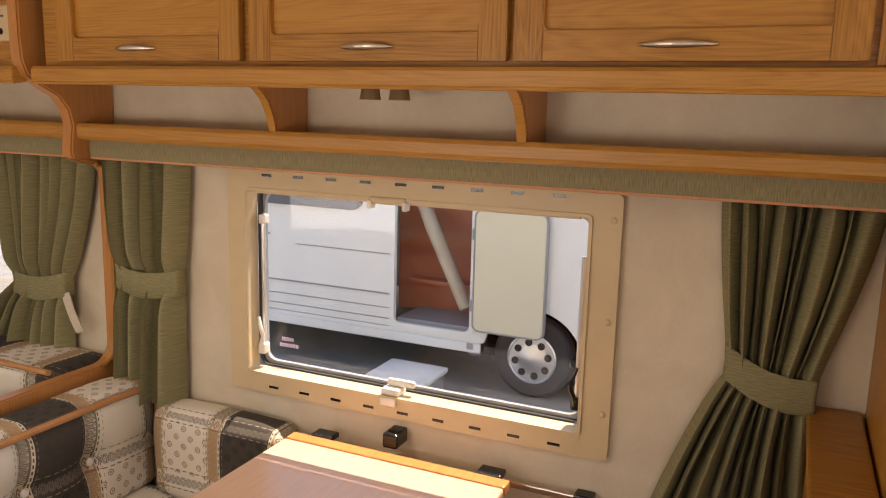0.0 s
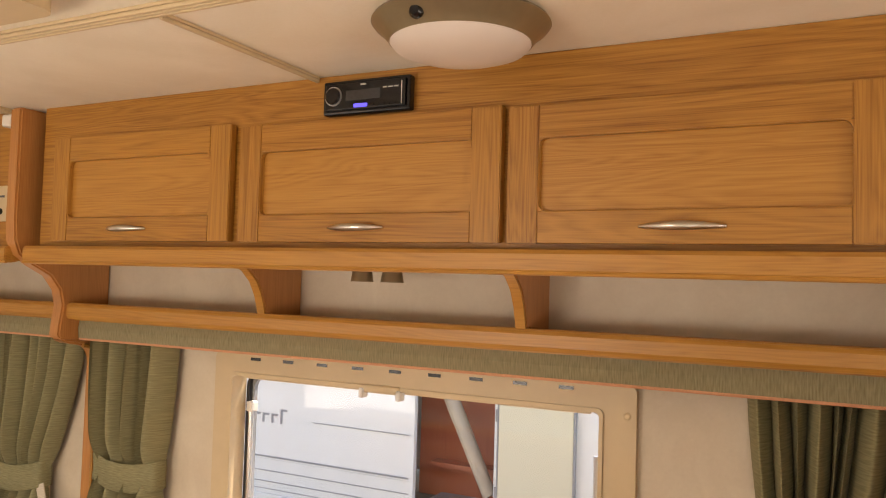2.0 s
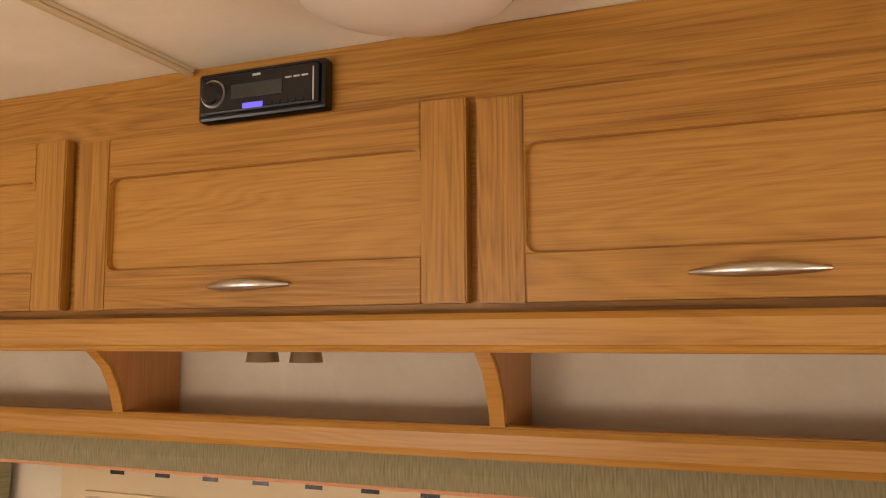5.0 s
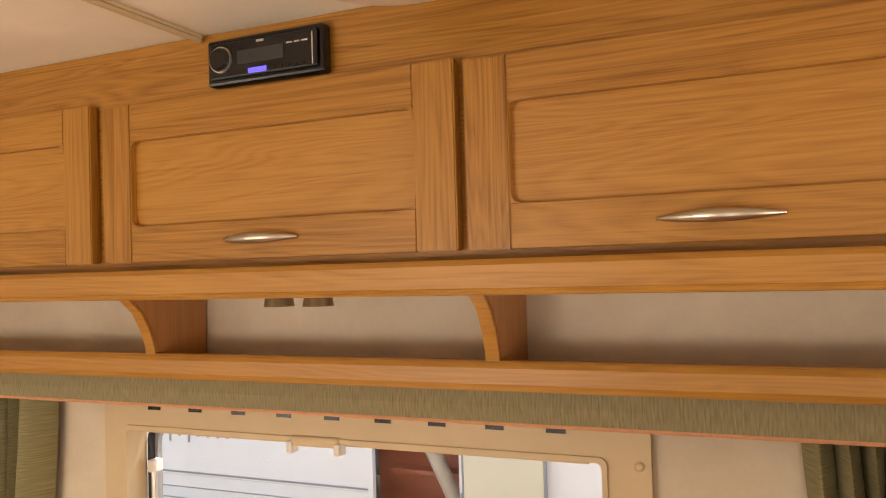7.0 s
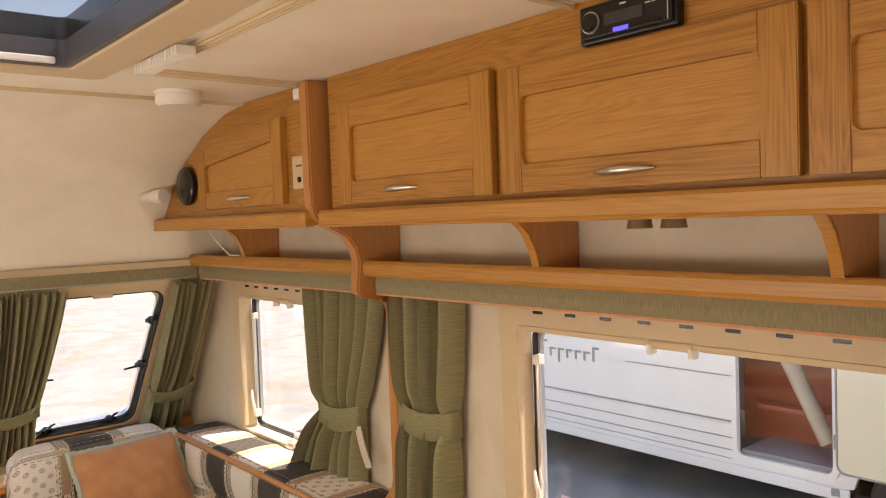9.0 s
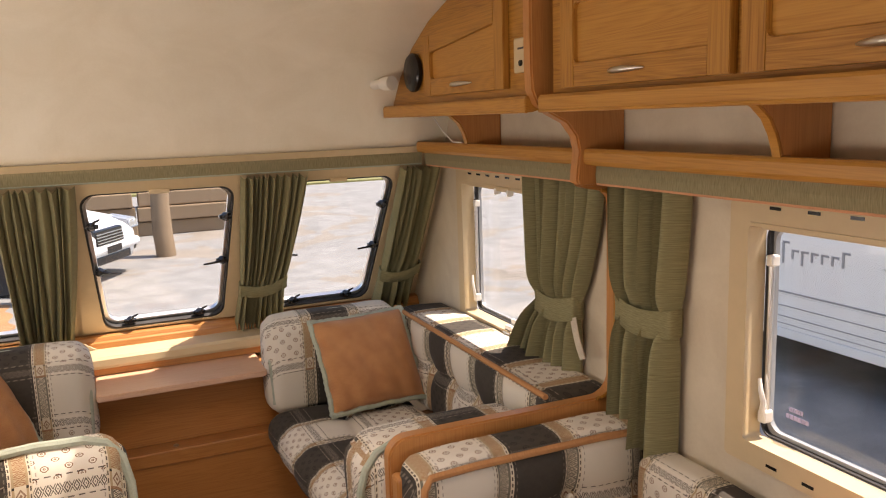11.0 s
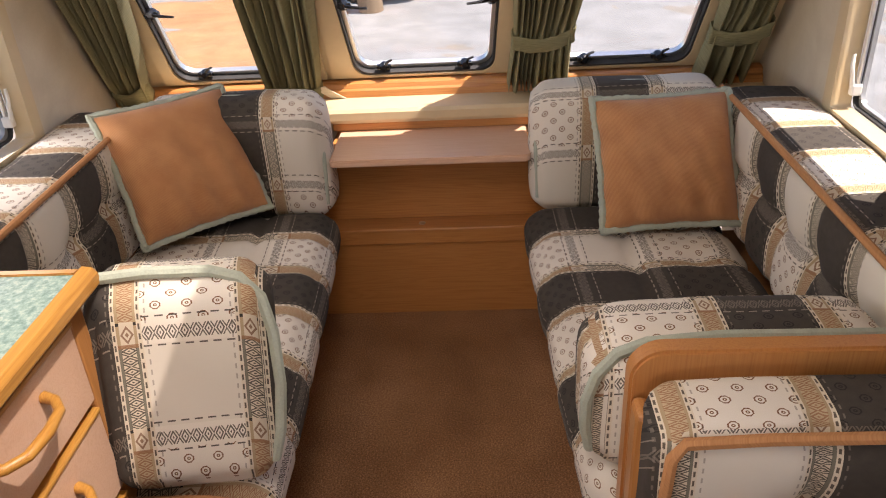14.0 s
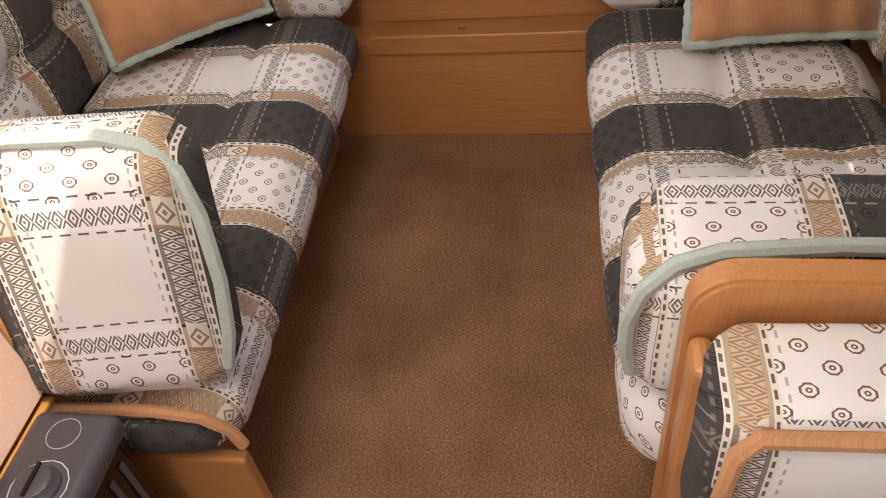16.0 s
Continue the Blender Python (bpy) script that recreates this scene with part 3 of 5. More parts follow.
def locker_carcass(name, x0, x1, label, arch=False):
    t = thing(name, ((x0 + x1) / 2, FACE, 1.58), label, "cabinet", "overhead lockers")
    if not arch:
        part("front_panel", box(x0, x1, FACE, FACE + 0.014, 1.5965, CEILZ - 0.001), WOOD_X, t)
    else:
        curve = [(-2.16, CEILZ), (-2.33, 1.915), (-2.50, 1.865), (-2.66, 1.79), (-2.78, 1.70), (-2.86, 1.61)]
        part("front_panel", prism([(x1, 1.5965), (x1, CEILZ)] + [(a + 0.003, b - 0.002) for a, b in curve] + [(-2.86, 1.5965)], "y", FACE, FACE + 0.014), WOOD_X, t)
    part("bottom_board", box(x0, x1, FACE + 0.0145, YW - 0.001, 1.57, 1.585), WOOD_X, t)
    return t


def handle(x0, x1, y, z, parent):
    """A curved brushed bar, thicker in the middle, tapering to its ends."""
    pts, rad = [], []
    for i in range(13):
        s = i / 12
        pts.append((x0 + (x1 - x0) * s, y - 0.004 - 0.018 * math.sin(math.pi * s), z))
        rad.append(0.0018 + 0.0058 * math.sin(math.pi * s) ** 0.8)
    bm = tube(pts, rad, sides=10)
    part("handle", bm, NICKEL, parent, "brushed nickel bow handle", smooth=True)


def locker_door(name, x0, x1, z0, z1, hx0, hx1, cab, slant=0.0):
    """A framed door: stiles, rails, a recessed panel and a bow handle. slant: fall of the top to the front."""
    s = 0.056
    y0, y1 = DOORF, FACE - 0.0005
    d = part("door", prism([(x0 + s - 0.004, z0 + 0.050), (x1 - s + 0.004, z0 + 0.050), (x1 - s + 0.004, z1 - s + 0.006), (x0 + s - 0.004, z1 - s + 0.006 - slant)], "y", y0 + 0.012, y1), PALE_X, cab, "recessed pale oak panel")
    part("stile", prism([(x0, z0), (x0 + s, z0), (x0 + s, z1 - slant * 0.9), (x0, z1 - slant)], "y", y0, y1, 0.0018), WOOD_Z, d)
    part("stile", prism([(x1 - s, z0), (x1, z0), (x1, z1), (x1 - s, z1 - slant * 0.1)], "y", y0, y1, 0.0018), WOOD_Z, d)
    part("rail", box(x0 + s, x1 - s, y0, y1, z0, z0 + 0.054, 0.0014), WOOD_X, d)
    part("rail", prism([(x0 + s, z1 - s - slant * 0.9), (x1 - s, z1 - s - slant * 0.1), (x1 - s, z1 - slant * 0.1), (x0 + s, z1 - slant * 0.9)], "y", y0, y1, 0.0014), WOOD_X, d)
    # softened inner corners of the frame
    for cx, cz, a0 in ((x0 + s, z0 + 0.054, 180), (x1 - s, z0 + 0.054, 270), (x1 - s, z1 - s - slant * 0.1, 0), (x0 + s, z1 - s - slant * 0.9, 90)):
        sx, sz = (1 if a0 in (180, 90) else -1), (1 if a0 >= 180 else -1)
        r = 0.014
        poly = [(cx, cz)] + [(cx + sx * r * (1 - math.sin(radians(a))), cz + sz * r * (1 - math.cos(radians(a)))) for a in range(0, 91, 15)]
        part("corner_fillet", prism(poly, "y", y0 + 0.0012, y1), WOOD_X, d)
    handle(hx0, hx1, y0, z0 + 0.027, d)
    return d


lk = locker_carcass("overhead_locker", -1.715, 0.75, "honey oak overhead locker with three framed doors above the dinette window")
locker_door("door", -1.652, -1.104, 1.609, 1.852, -1.455, -1.335, lk)
locker_door("door", -1.079, -0.500, 1.608, 1.845, -0.850, -0.729, lk)
locker_door("door", -0.487, 0.09, 1.607, 1.840, -0.262, -0.132, lk)
part("filler_strip", box(0.10, 0.15, DOORF + 0.01, FACE - 0.001, 1.60, CEILZ - 0.002, 0.002), WOOD_Z, lk)
lk2 = locker_carcass("overhead_locker", -2.856, -1.79, "small honey oak overhead locker with an arched end above the sofa", True)
locker_door("door", -2.505, -1.937, 1.620, 1.862, -2.28, -2.13, lk2, 0.052)

# light rail under the doors and the open shelf below
for x0, x1, nm in ((-1.718, 0.75, "a"), (-2.862, -1.782, "b")):
    rail = thing("light_rail", ((x0 + x1) / 2, 1.36, 1.555), "pale oak moulding under the overhead locker", "trim", "locker mouldings")
    part("moulding", prism([(1.352, 1.562), (1.352, 1.589), (1.358, 1.596), (1.42, 1.596), (1.42, 1.566), (1.37, 1.555), (1.358, 1.556)], "x", x0, x1, 0.002), PALE_X, rail)
    part("lower_bead", tube([(x0, 1.3565, 1.5575), (x1, 1.3565, 1.5575)], 0.0042), PALE_X, rail, "rounded lower bead", smooth=True)
for x0, x1 in ((-1.782, 0.75), (-2.93, -1.80)):
    sh = thing("open_shelf", ((x0 + x1) / 2, 1.56, 1.40), "narrow oak shelf with a rounded lip above the window", "shelf", "window shelves")
    part("board", box(x0, x1, 1.531, YW - 0.001, 1.412, 1.427), WOOD_X, sh)
    part("lip", prism([(1.508, 1.425), (1.508, 1.447), (1.512, 1.456), (1.522, 1.458), (1.5305, 1.452), (1.5305, 1.415), (1.513, 1.416)], "x", x0, x1, 0.002), PALE_X, sh)


def bracket(x, t, label):
    """A scalloped shelf bracket between locker and shelf."""
    k = thing("shelf_bracket", (x, 1.5, 1.43), label, "bracket", "shelf brackets")
    edge = [(1.405, 1.569), (1.425, 1.566), (1.455, 1.553), (1.482, 1.53), (1.500, 1.50), (1.509, 1.475), (1.513, 1.459)]
    part("board", prism(edge + [(1.53, 1.4585), (1.531, 1.428), (YW - 0.001, 1.428), (YW - 0.001, 1.569)], "x", x - t / 2, x + t / 2, 0.003), BEECH_Z, k)
    band = edge + [(y - 0.0035, z - 0.0025) for y, z in edge[::-1]]
    part("edge_band", prism(band, "x", x - t / 2 + 0.001, x + t / 2 - 0.001), PALE_X, k, "pale curved edging", smooth=True)
    return k


bracket(-1.120, 0.022, "curved oak bracket between locker and shelf")
bracket(-0.508, 0.022, "curved oak bracket between locker and shelf")
bracket(0.20, 0.022, "curved oak bracket between locker and shelf")
bracket(-2.47, 0.026, "curved oak bracket between locker and shelf")


# ---- divider between lounge and dinette: low panel, post and corbel in one shape ----
def divider():
    t = thing("divider_panel", (-1.77, 1.3, 0.0), "beech divider panel with a rounded cut-out and a shaped post", "divider")
    arc = lambda cx, cz, r, a0, a1, n=8: [(cx + r * math.cos(radians(a0 + (a1 - a0) * i / n)), cz + r * math.sin(radians(a0 + (a1 - a0) * i / n))) for i in range(n + 1)]
    low = [(YW - 0.001, 0.0), (0.935, 0.0)] + arc(0.99, 0.715, 0.055, 180, 90) + arc(1.545, 0.83, 0.06, 270, 360) + arc(1.56, 1.30, 0.045, 0, 90, 6)[0:] + [(1.52, 1.352), (1.496, 1.362)]
    up = [(1.488, 1.375), (1.49, 1.40), (1.497, 1.45), (1.488, 1.49), (1.46, 1.525), (1.41, 1.55), (1.372, 1.575), (1.358, 1.61), (1.355, 1.66), (1.355, CEILZ - 0.002), (YW - 0.001, CEILZ - 0.002)]
    part("low_panel", prism(low + [(YW - 0.001, 1.362)], "x", -1.794, -1.754, 0.005), BEECH_Z, t, smooth=True)
    part("shaped_post", prism([(YW - 0.001, 1.3625)] + [(1.496, 1.3625)] + up, "x", -1.794, -1.754, 0.005), BEECH_Z, t, smooth=True)
    bead = [(-1.750, y, z) for y, z in low[11:-2]]
    part("edge_bead", tube(bead, 0.0055), WOOD_Z, t, "rounded oak edging", smooth=True)
    return t


divider()


# ---- curtains ----
def curtain(name, top, tie, bottom, place, label, pleats, depth=0.026, tie_h=0.072, seed=0, group="curtains", tilt=0.0, tail=None):
    """Hanging cloth in uneven deep pleats, gathered by a flat tie-back. top, tie, bottom: (s0, s1, z). place(s, z, out) gives the point."""
    t = thing(name, tuple(place((bottom[0] + bottom[1]) / 2, bottom[2], 0.0)), label, "curtain", group)
    rows, per = 46, 14
    cols = pleats * per
    bm = bmesh.new()
    uvl = bm.loops.layers.uv.new("UVMap")
    rnd = random.Random(100 * pleats + seed)
    wide = [rnd.uniform(0.45, 1.5) for _ in range(pleats)]
    wide[-1] = max(wide) * 1.15
    starts = [sum(wide[:i]) / sum(wide) for i in range(pleats + 1)]
    amps = [rnd.uniform(0.65, 1.2) for _ in range(pleats)]
    sway = [rnd.uniform(-1, 1) for _ in range(pleats + 1)]
    rate = [rnd.uniform(1.5, 4.0) for _ in range(pleats + 1)]
    qt = (top[2] - tie[2]) / (top[2] - bottom[2])
    grid = []
    for side in (0, 1):
        g = []
        for j in range(rows + 1):
            q = j / rows
            z = top[2] + (bottom[2] - top[2]) * q
            if q < qt:
                e = (q / qt) ** 1.5
                s0, s1 = top[0] + (tie[0] - top[0]) * e, top[1] + (tie[1] - top[1]) * e
            else:
                e = ((q - qt) / (1 - qt)) ** 0.8
                s0, s1 = tie[0] + (bottom[0] - tie[0]) * e, tie[1] + (bottom[1] - tie[1]) * e
            near = math.exp(-((q - qt) / 0.07) ** 2)
            mean = (s1 - s0) / pleats
            row = []
            for i in range(cols + 1):
                idx = min(i // per, pleats - 1)
                f = i / per - idx
                p0 = starts[idx] + 0.35 / pleats * sway[idx] * math.sin(rate[idx] * q * 2) * (0 < idx)
                p1 = starts[idx + 1] + 0.35 / pleats * sway[idx + 1] * math.sin(rate[idx + 1] * q * 2) * (idx + 1 < pleats)
                lobe = math.sin(math.pi * f) ** 0.7
                amp = depth * amps[idx] * (1 - 0.6 * near) * (0.75 + 0.45 * q)
                crush = 0.0025 * math.sin(40 * q + 9 * idx) * near
                bulge = 0.10 * mean * math.sin(2 * math.pi * f)
                out = 0.018 + 2 * amp * lobe + crush + (0.0025 if side else 0) + 0.012 * near
                sp = s0 + (s1 - s0) * (p0 + (p1 - p0) * f) + bulge
                row.append((bm.verts.new(place(sp, z + tilt * near * (sp - s0) / max(s1 - s0, 0.01) * 0.3, out)), i / per * 0.07, z))
            g.append(row)
        grid.append(g)
    def quad(a, b, c, d):
        f = bm.faces.new([v[0] for v in (a, b, c, d)])
        for lp, v in zip(f.loops, (a, b, c, d)):
            lp[uvl].uv = (v[1], v[2])
    for g in grid:
        for j in range(rows):
            for i in range(cols):
                quad(g[j][i], g[j][i + 1], g[j + 1][i + 1], g[j + 1][i])
    a, b = grid
    for j in range(rows):
        for i in (0, cols):
            quad(a[j][i], a[j + 1][i], b[j + 1][i], b[j][i])
    for i in range(cols):
        for j in (0, rows):
            quad(a[j][i], a[j][i + 1], b[j][i + 1], b[j][i])
    bmesh.ops.recalc_face_normals(bm, faces=bm.faces[:])
    part("cloth", bm, CURTAIN, t, smooth=True, angle=80)
    # tie-back: a flat sleeve round the gathers
    bm = bmesh.new()
    uvl = bm.loops.layers.uv.new("UVMap")
    s0, s1 = tie[0] - 0.006, tie[1] + 0.006
    front = 0.030 + 2 * depth * 0.4 * 1.12 + 0.008
    loop = []
    for i in range(32):
        a = 2 * math.pi * i / 32
        c, s = math.cos(a), math.sin(a)
        c, s = math.copysign(abs(c) ** 0.55, c), math.copysign(abs(s) ** 0.55, s)
        loop.append(((s0 + s1) / 2 + (s1 - s0) / 2 * c, 0.008 + (front - 0.008) * (0.5 + 0.5 * s) + 0.003 * math.sin(5 * a)))
    rowsv = []
    for dz, gr in ((-0.5, -0.001), (-0.46, 0.002), (0.0, 0.0), (0.46, 0.002), (0.5, -0.001)):
        rowsv.append([bm.verts.new(place(p + (gr if p > (s0 + s1) / 2 else -gr), tie[2] + dz * tie_h + tilt * ((p - s0) / (s1 - s0) - 0.5) - 0.016 * math.sin(math.pi * (p - s0) / (s1 - s0)), o + gr)) for p, o in loop])
    for j in range(4):
        for i in range(32):
            f = bm.faces.new((rowsv[j][i], rowsv[j][(i + 1) % 32], rowsv[j + 1][(i + 1) % 32], rowsv[j + 1][i]))
            for lp in f.loops:
                lp[uvl].uv = (lp.vert.co.x + lp.vert.co.y, lp.vert.co.z)
    bmesh.ops.recalc_face_normals(bm, faces=bm.faces[:])
    part("tie_back", bm, CURTAIN, t, smooth=True, angle=60)
    if tail:
        (ta, za), (tb, zb) = tail
        bm = bmesh.new()
        uvl = bm.loops.layers.uv.new("UVMap")
        n, w = 8, 0.017
        strip_rows = []
        for i in range(n + 1):
            f = i / n
            c, z, o = ta + (tb - ta) * f, za + (zb - za) * f, front - 0.012 + 0.006 * math.sin(2.5 * f)
            strip_rows.append([bm.verts.new(place(c + dx, z + dx * 0.4, o + do)) for dx, do in ((-w, 0.0), (w, 0.004), (w, 0.007), (-w, 0.003))])
        for r0, r1 in zip(strip_rows, strip_rows[1:]):
            for k in range(4):
                bm.faces.new((r0[k], r0[(k + 1) % 4], r1[(k + 1) % 4], r1[k]))
        bm.faces.new(strip_rows[0]), bm.faces.new(strip_rows[-1][::-1])
        bmesh.ops.recalc_face_normals(bm, faces=bm.faces[:])
        for f in bm.faces:
            for lp in f.loops:
                lp[uvl].uv = (lp.vert.co.x, lp.vert.co.z)
        part("strap_end", bm, LINING, t, "pale lined end of the tie-back")
    return t


side_place = lambda s, z, o: Vector((s, YW - o, z))
curtain("curtain", (-1.750, -1.468, 1.385), (-1.712, -1.498, 1.035), (-1.722, -1.505, 0.685), side_place, "sage green ribbed curtain tied back beside the dinette window", 7, 0.036, seed=3)
curtain("curtain", (-0.125, 0.168, 1.385), (-0.085, 0.075, 1.015), (-0.262, 0.10, 0.56), side_place, "sage green ribbed curtain tied back and flaring at its hem", 9, 0.031, seed=5, tilt=-0.05)
curtain("curtain", (-2.212, -1.812, 1.385), (-2.145, -1.93, 0.975), (-2.32, -1.94, 0.71), side_place, "sage green ribbed curtain tied back beside the lounge window", 9, 0.030, seed=8, tilt=0.012, tail=((-1.925, 0.955), (-1.868, 0.845)))


def lean_place(lean, slip=0.0):
    return lambda s, z, o: on_front(s + slip * (z - 1.0), max(z, 0.70), 0.02 + o)


curtain("curtain", (1.435, 1.61, 1.385), (1.425, 1.595, 0.925), (1.405, 1.59, 0.70), lean_place(0), "sage green pleated curtain tied back in the front corner", 7, 0.024, tie_h=0.05, seed=1, group="front curtains", tilt=0.02)
curtain("curtain", (0.815, 1.065, 1.385), (0.825, 1.005, 0.93), (0.80, 1.01, 0.675), lean_place(0), "sage green pleated curtain tied between two front windows", 10, 0.021, tie_h=0.05, seed=2, group="front curtains", tilt=0.02)
curtain("curtain", (0.008, 0.268, 1.385), (0.01, 0.19, 0.755), (0.012, 0.205, 0.695), lean_place(0), "sage green pleated curtain hanging between two front windows", 9, 0.021, tie_h=0.045, seed=4, group="front curtains", tail=((0.19, 0.775), (0.285, 0.705)))
curtain("curtain", (-0.50, -0.265, 1.385), (-0.505, -0.385, 0.775), (-0.505, -0.38, 0.70), lean_place(0), "sage green pleated curtain tied back in the front corner", 8, 0.022, tie_h=0.06, seed=6, group="front curtains", tilt=0.03)


def pelmet(name, p0, p1, z0, z1, label, axis):
    t = thing(name, ((p0[0] + p1[0]) / 2, (p0[1] + p1[1]) / 2, z0), label, "pelmet", "pelmets")
    bm = bmesh.new()
    uvl = bm.loops.layers.uv.new("UVMap")
    if axis == "x":
        b = prism([(p0[1], z0), (p0[1] - 0.003, (z0 + z1) / 2), (p0[1], z1), (p0[1] + 0.012, z1), (p0[1] + 0.012, z0)], "x", p0[0], p1[0])
    else:
        b = prism([(p0[0], z0), (p0[0] + 0.006, (z0 + z1) / 2), (p0[0], z1), (p0[0] - 0.012, z1), (p0[0] - 0.012, z0)], "y", p0[1], p1[1])
    join(bm, b)
    uvl = bm.loops.layers.uv.verify()
    for f in bm.faces:
        for lp in f.loops:
            lp[uvl].uv = (lp.vert.co.x if axis == "x" else lp.vert.co.y, lp.vert.co.z)
    part("cloth_band", bm, PELMET, t)
    y = p0[1]
    pts = [(p0[0], p0[1] + 0.004, z0 - 0.002), (p1[0], p1[1] + 0.004, z0 - 0.002)] if axis == "x" else [(p0[0] - 0.004, p0[1], z0 - 0.002), (p1[0] - 0.004, p1[1], z0 - 0.002)]
    part("piping", tube(pts, 0.004), PIPING if axis == "x" else GREEN_PIPING, t)


pelmet("pelmet", (-1.75, 1.545), (0.75, 1.545), 1.366, 1.412, "ribbed sage pelmet with terracotta piping under the shelf", "x")
pelmet("pelmet", (-2.93, 1.545), (-1.80, 1.545), 1.366, 1.412, "ribbed sage pelmet with piping under the shelf", "x")
pelmet("pelmet", (-2.945, -0.50), (-2.945, 1.535), 1.372, 1.44, "padded sage pelmet across the front windows", "y")


# ---- upholstery ----
def soft_box(x0, x1, y0, y1, z0, z1, r, uv, n=22, puff=0.0, tufts=(), seams=()):
    """A cushion: a box with round edges, slightly domed, with dimples and seams pressed in. uv(co) gives cloth metres."""
    bm = bmesh.new()
    c = Vector(((x0 + x1) / 2, (y0 + y1) / 2, (z0 + z1) / 2))
    h = Vector(((x1 - x0) / 2, (y1 - y0) / 2, (z1 - z0) / 2))
    r = min(r, *(v * 0.98 for v in h))
    def count(a):
        return max(8, int(n * h[a] / max(h)))
    for ax in range(3):
        a, b = (ax + 1) % 3, (ax + 2) % 3
        na, nb = count(a), count(b)
        def spread(k, m, half):
            s = k / m * 2 - 1
            return math.copysign(1 - (1 - abs(s)) ** 1.15, s)
        for sg in (-1, 1):
            g = []
            for i in range(na + 1):
                row = []
                for j in range(nb + 1):
                    p = Vector((0, 0, 0))
                    p[ax], p[a], p[b] = sg * h[ax], spread(i, na, h[a]) * h[a], spread(j, nb, h[b]) * h[b]
                    inner = Vector([max(-(h[k] - r), min(h[k] - r, p[k])) for k in range(3)])
                    d = p - inner
                    q = inner + d.normalized() * r if d.length > 1e-9 else p
                    ea, eb = 1 - (p[a] / h[a]) ** 4, 1 - (p[b] / h[b]) ** 4
                    q[ax] += sg * puff * ea * eb
                    row.append(bm.verts.new(c + q))
                g.append(row)
            for i in range(na):
                for j in range(nb):
                    f = (g[i][j], g[i + 1][j], g[i + 1][j + 1], g[i][j + 1])
                    bm.faces.new(f if sg > 0 else f[::-1])
    bmesh.ops.remove_doubles(bm, verts=bm.verts[:], dist=1e-4)
    bmesh.ops.recalc_face_normals(bm, faces=bm.faces[:])
    bm.normal_update()
    moves = []
    for v in bm.verts:
        m = 0.0
        for (tx, ty, tz, depth, rad) in tufts:
            d2 = (v.co - Vector((tx, ty, tz))).length_squared
            m += depth * math.exp(-d2 / rad ** 2)
        for (axis, at, depth, w, normal) in seams:
            if v.normal[normal[0]] * normal[1] > 0.2:
                m += depth * math.exp(-((v.co[axis] - at) / w) ** 2)
        lump = noise.noise(v.co * 9.0) * 0.004 if puff else 0.0
        moves.append((v, v.normal * (lump - m)))
    lay = bm.loops.layers.uv.new("UVMap")
    for f in bm.faces:
        for lp in f.loops:
            lp[lay].uv = uv(lp.vert.co, f.normal)
    for v, d in moves:
        v.co += d
    return bm


def cushion(name, b, r, uv, label, category, group="", piping=(), material=None, puff=0.012, tufts=(), seams=(), n=22, buttons=(), turn=None):
    x0, x1, y0, y1, z0, z1 = b
    t = thing(name, ((x0 + x1) / 2, (y0 + y1) / 2, z0), label, category, group)
    part("cover", soft_box(*b, r, uv, n, puff, tufts, seams), material or FABRIC, t, smooth=True, angle=80)
    for pts, mat, rad in piping:
        bm = tube(pts, rad, sides=8)
        lay = bm.loops.layers.uv.new("UVMap")
        for f in bm.faces:
            for lp in f.loops:
                lp[lay].uv = (lp.vert.co.x + lp.vert.co.y + lp.vert.co.z, lp.vert.co.z)
        part("piping", bm, mat, t, "corded piping", smooth=True)
    for p in buttons:
        part("button", lathe([(0.011, 0.0), (0.011, 0.004), (0.007, 0.008)], p, "x", 12), WHITE, t, "pale covered button", smooth=True)
    if turn:
        t.rotation_euler = Euler([radians(a) for a in turn])
    return t


def arc_edge(a, b, axis, sag, n=14):
    """Points from a to b with rounded ends drawn in along one axis."""
    a, b = Vector(a), Vector(b)
    out = []
    for i in range(n + 1):
        s = i / n
        p = a.lerp(b, s)
        e = min(s, 1 - s) * (b - a).length
        if e < 0.05:
            p[axis] -= sag * (1 - e / 0.05) ** 2
        out.append(p)
    return out


STEP = 0.195
band_seams = [(0, -2.95 + STEP * i, 0.008, 0.020, (2, 1)) for i in range(7)] + [(0, -2.95 + STEP * i, 0.006, 0.020, (1, -1)) for i in range(7)] + [(0, -2.95 + STEP * i, 0.006, 0.020, (1, 1)) for i in range(7)]
seat_tufts = [(-2.755 + STEP * i, y, 0.455, 0.016, 0.035) for i in range(5) for y in (1.11, 1.28)]
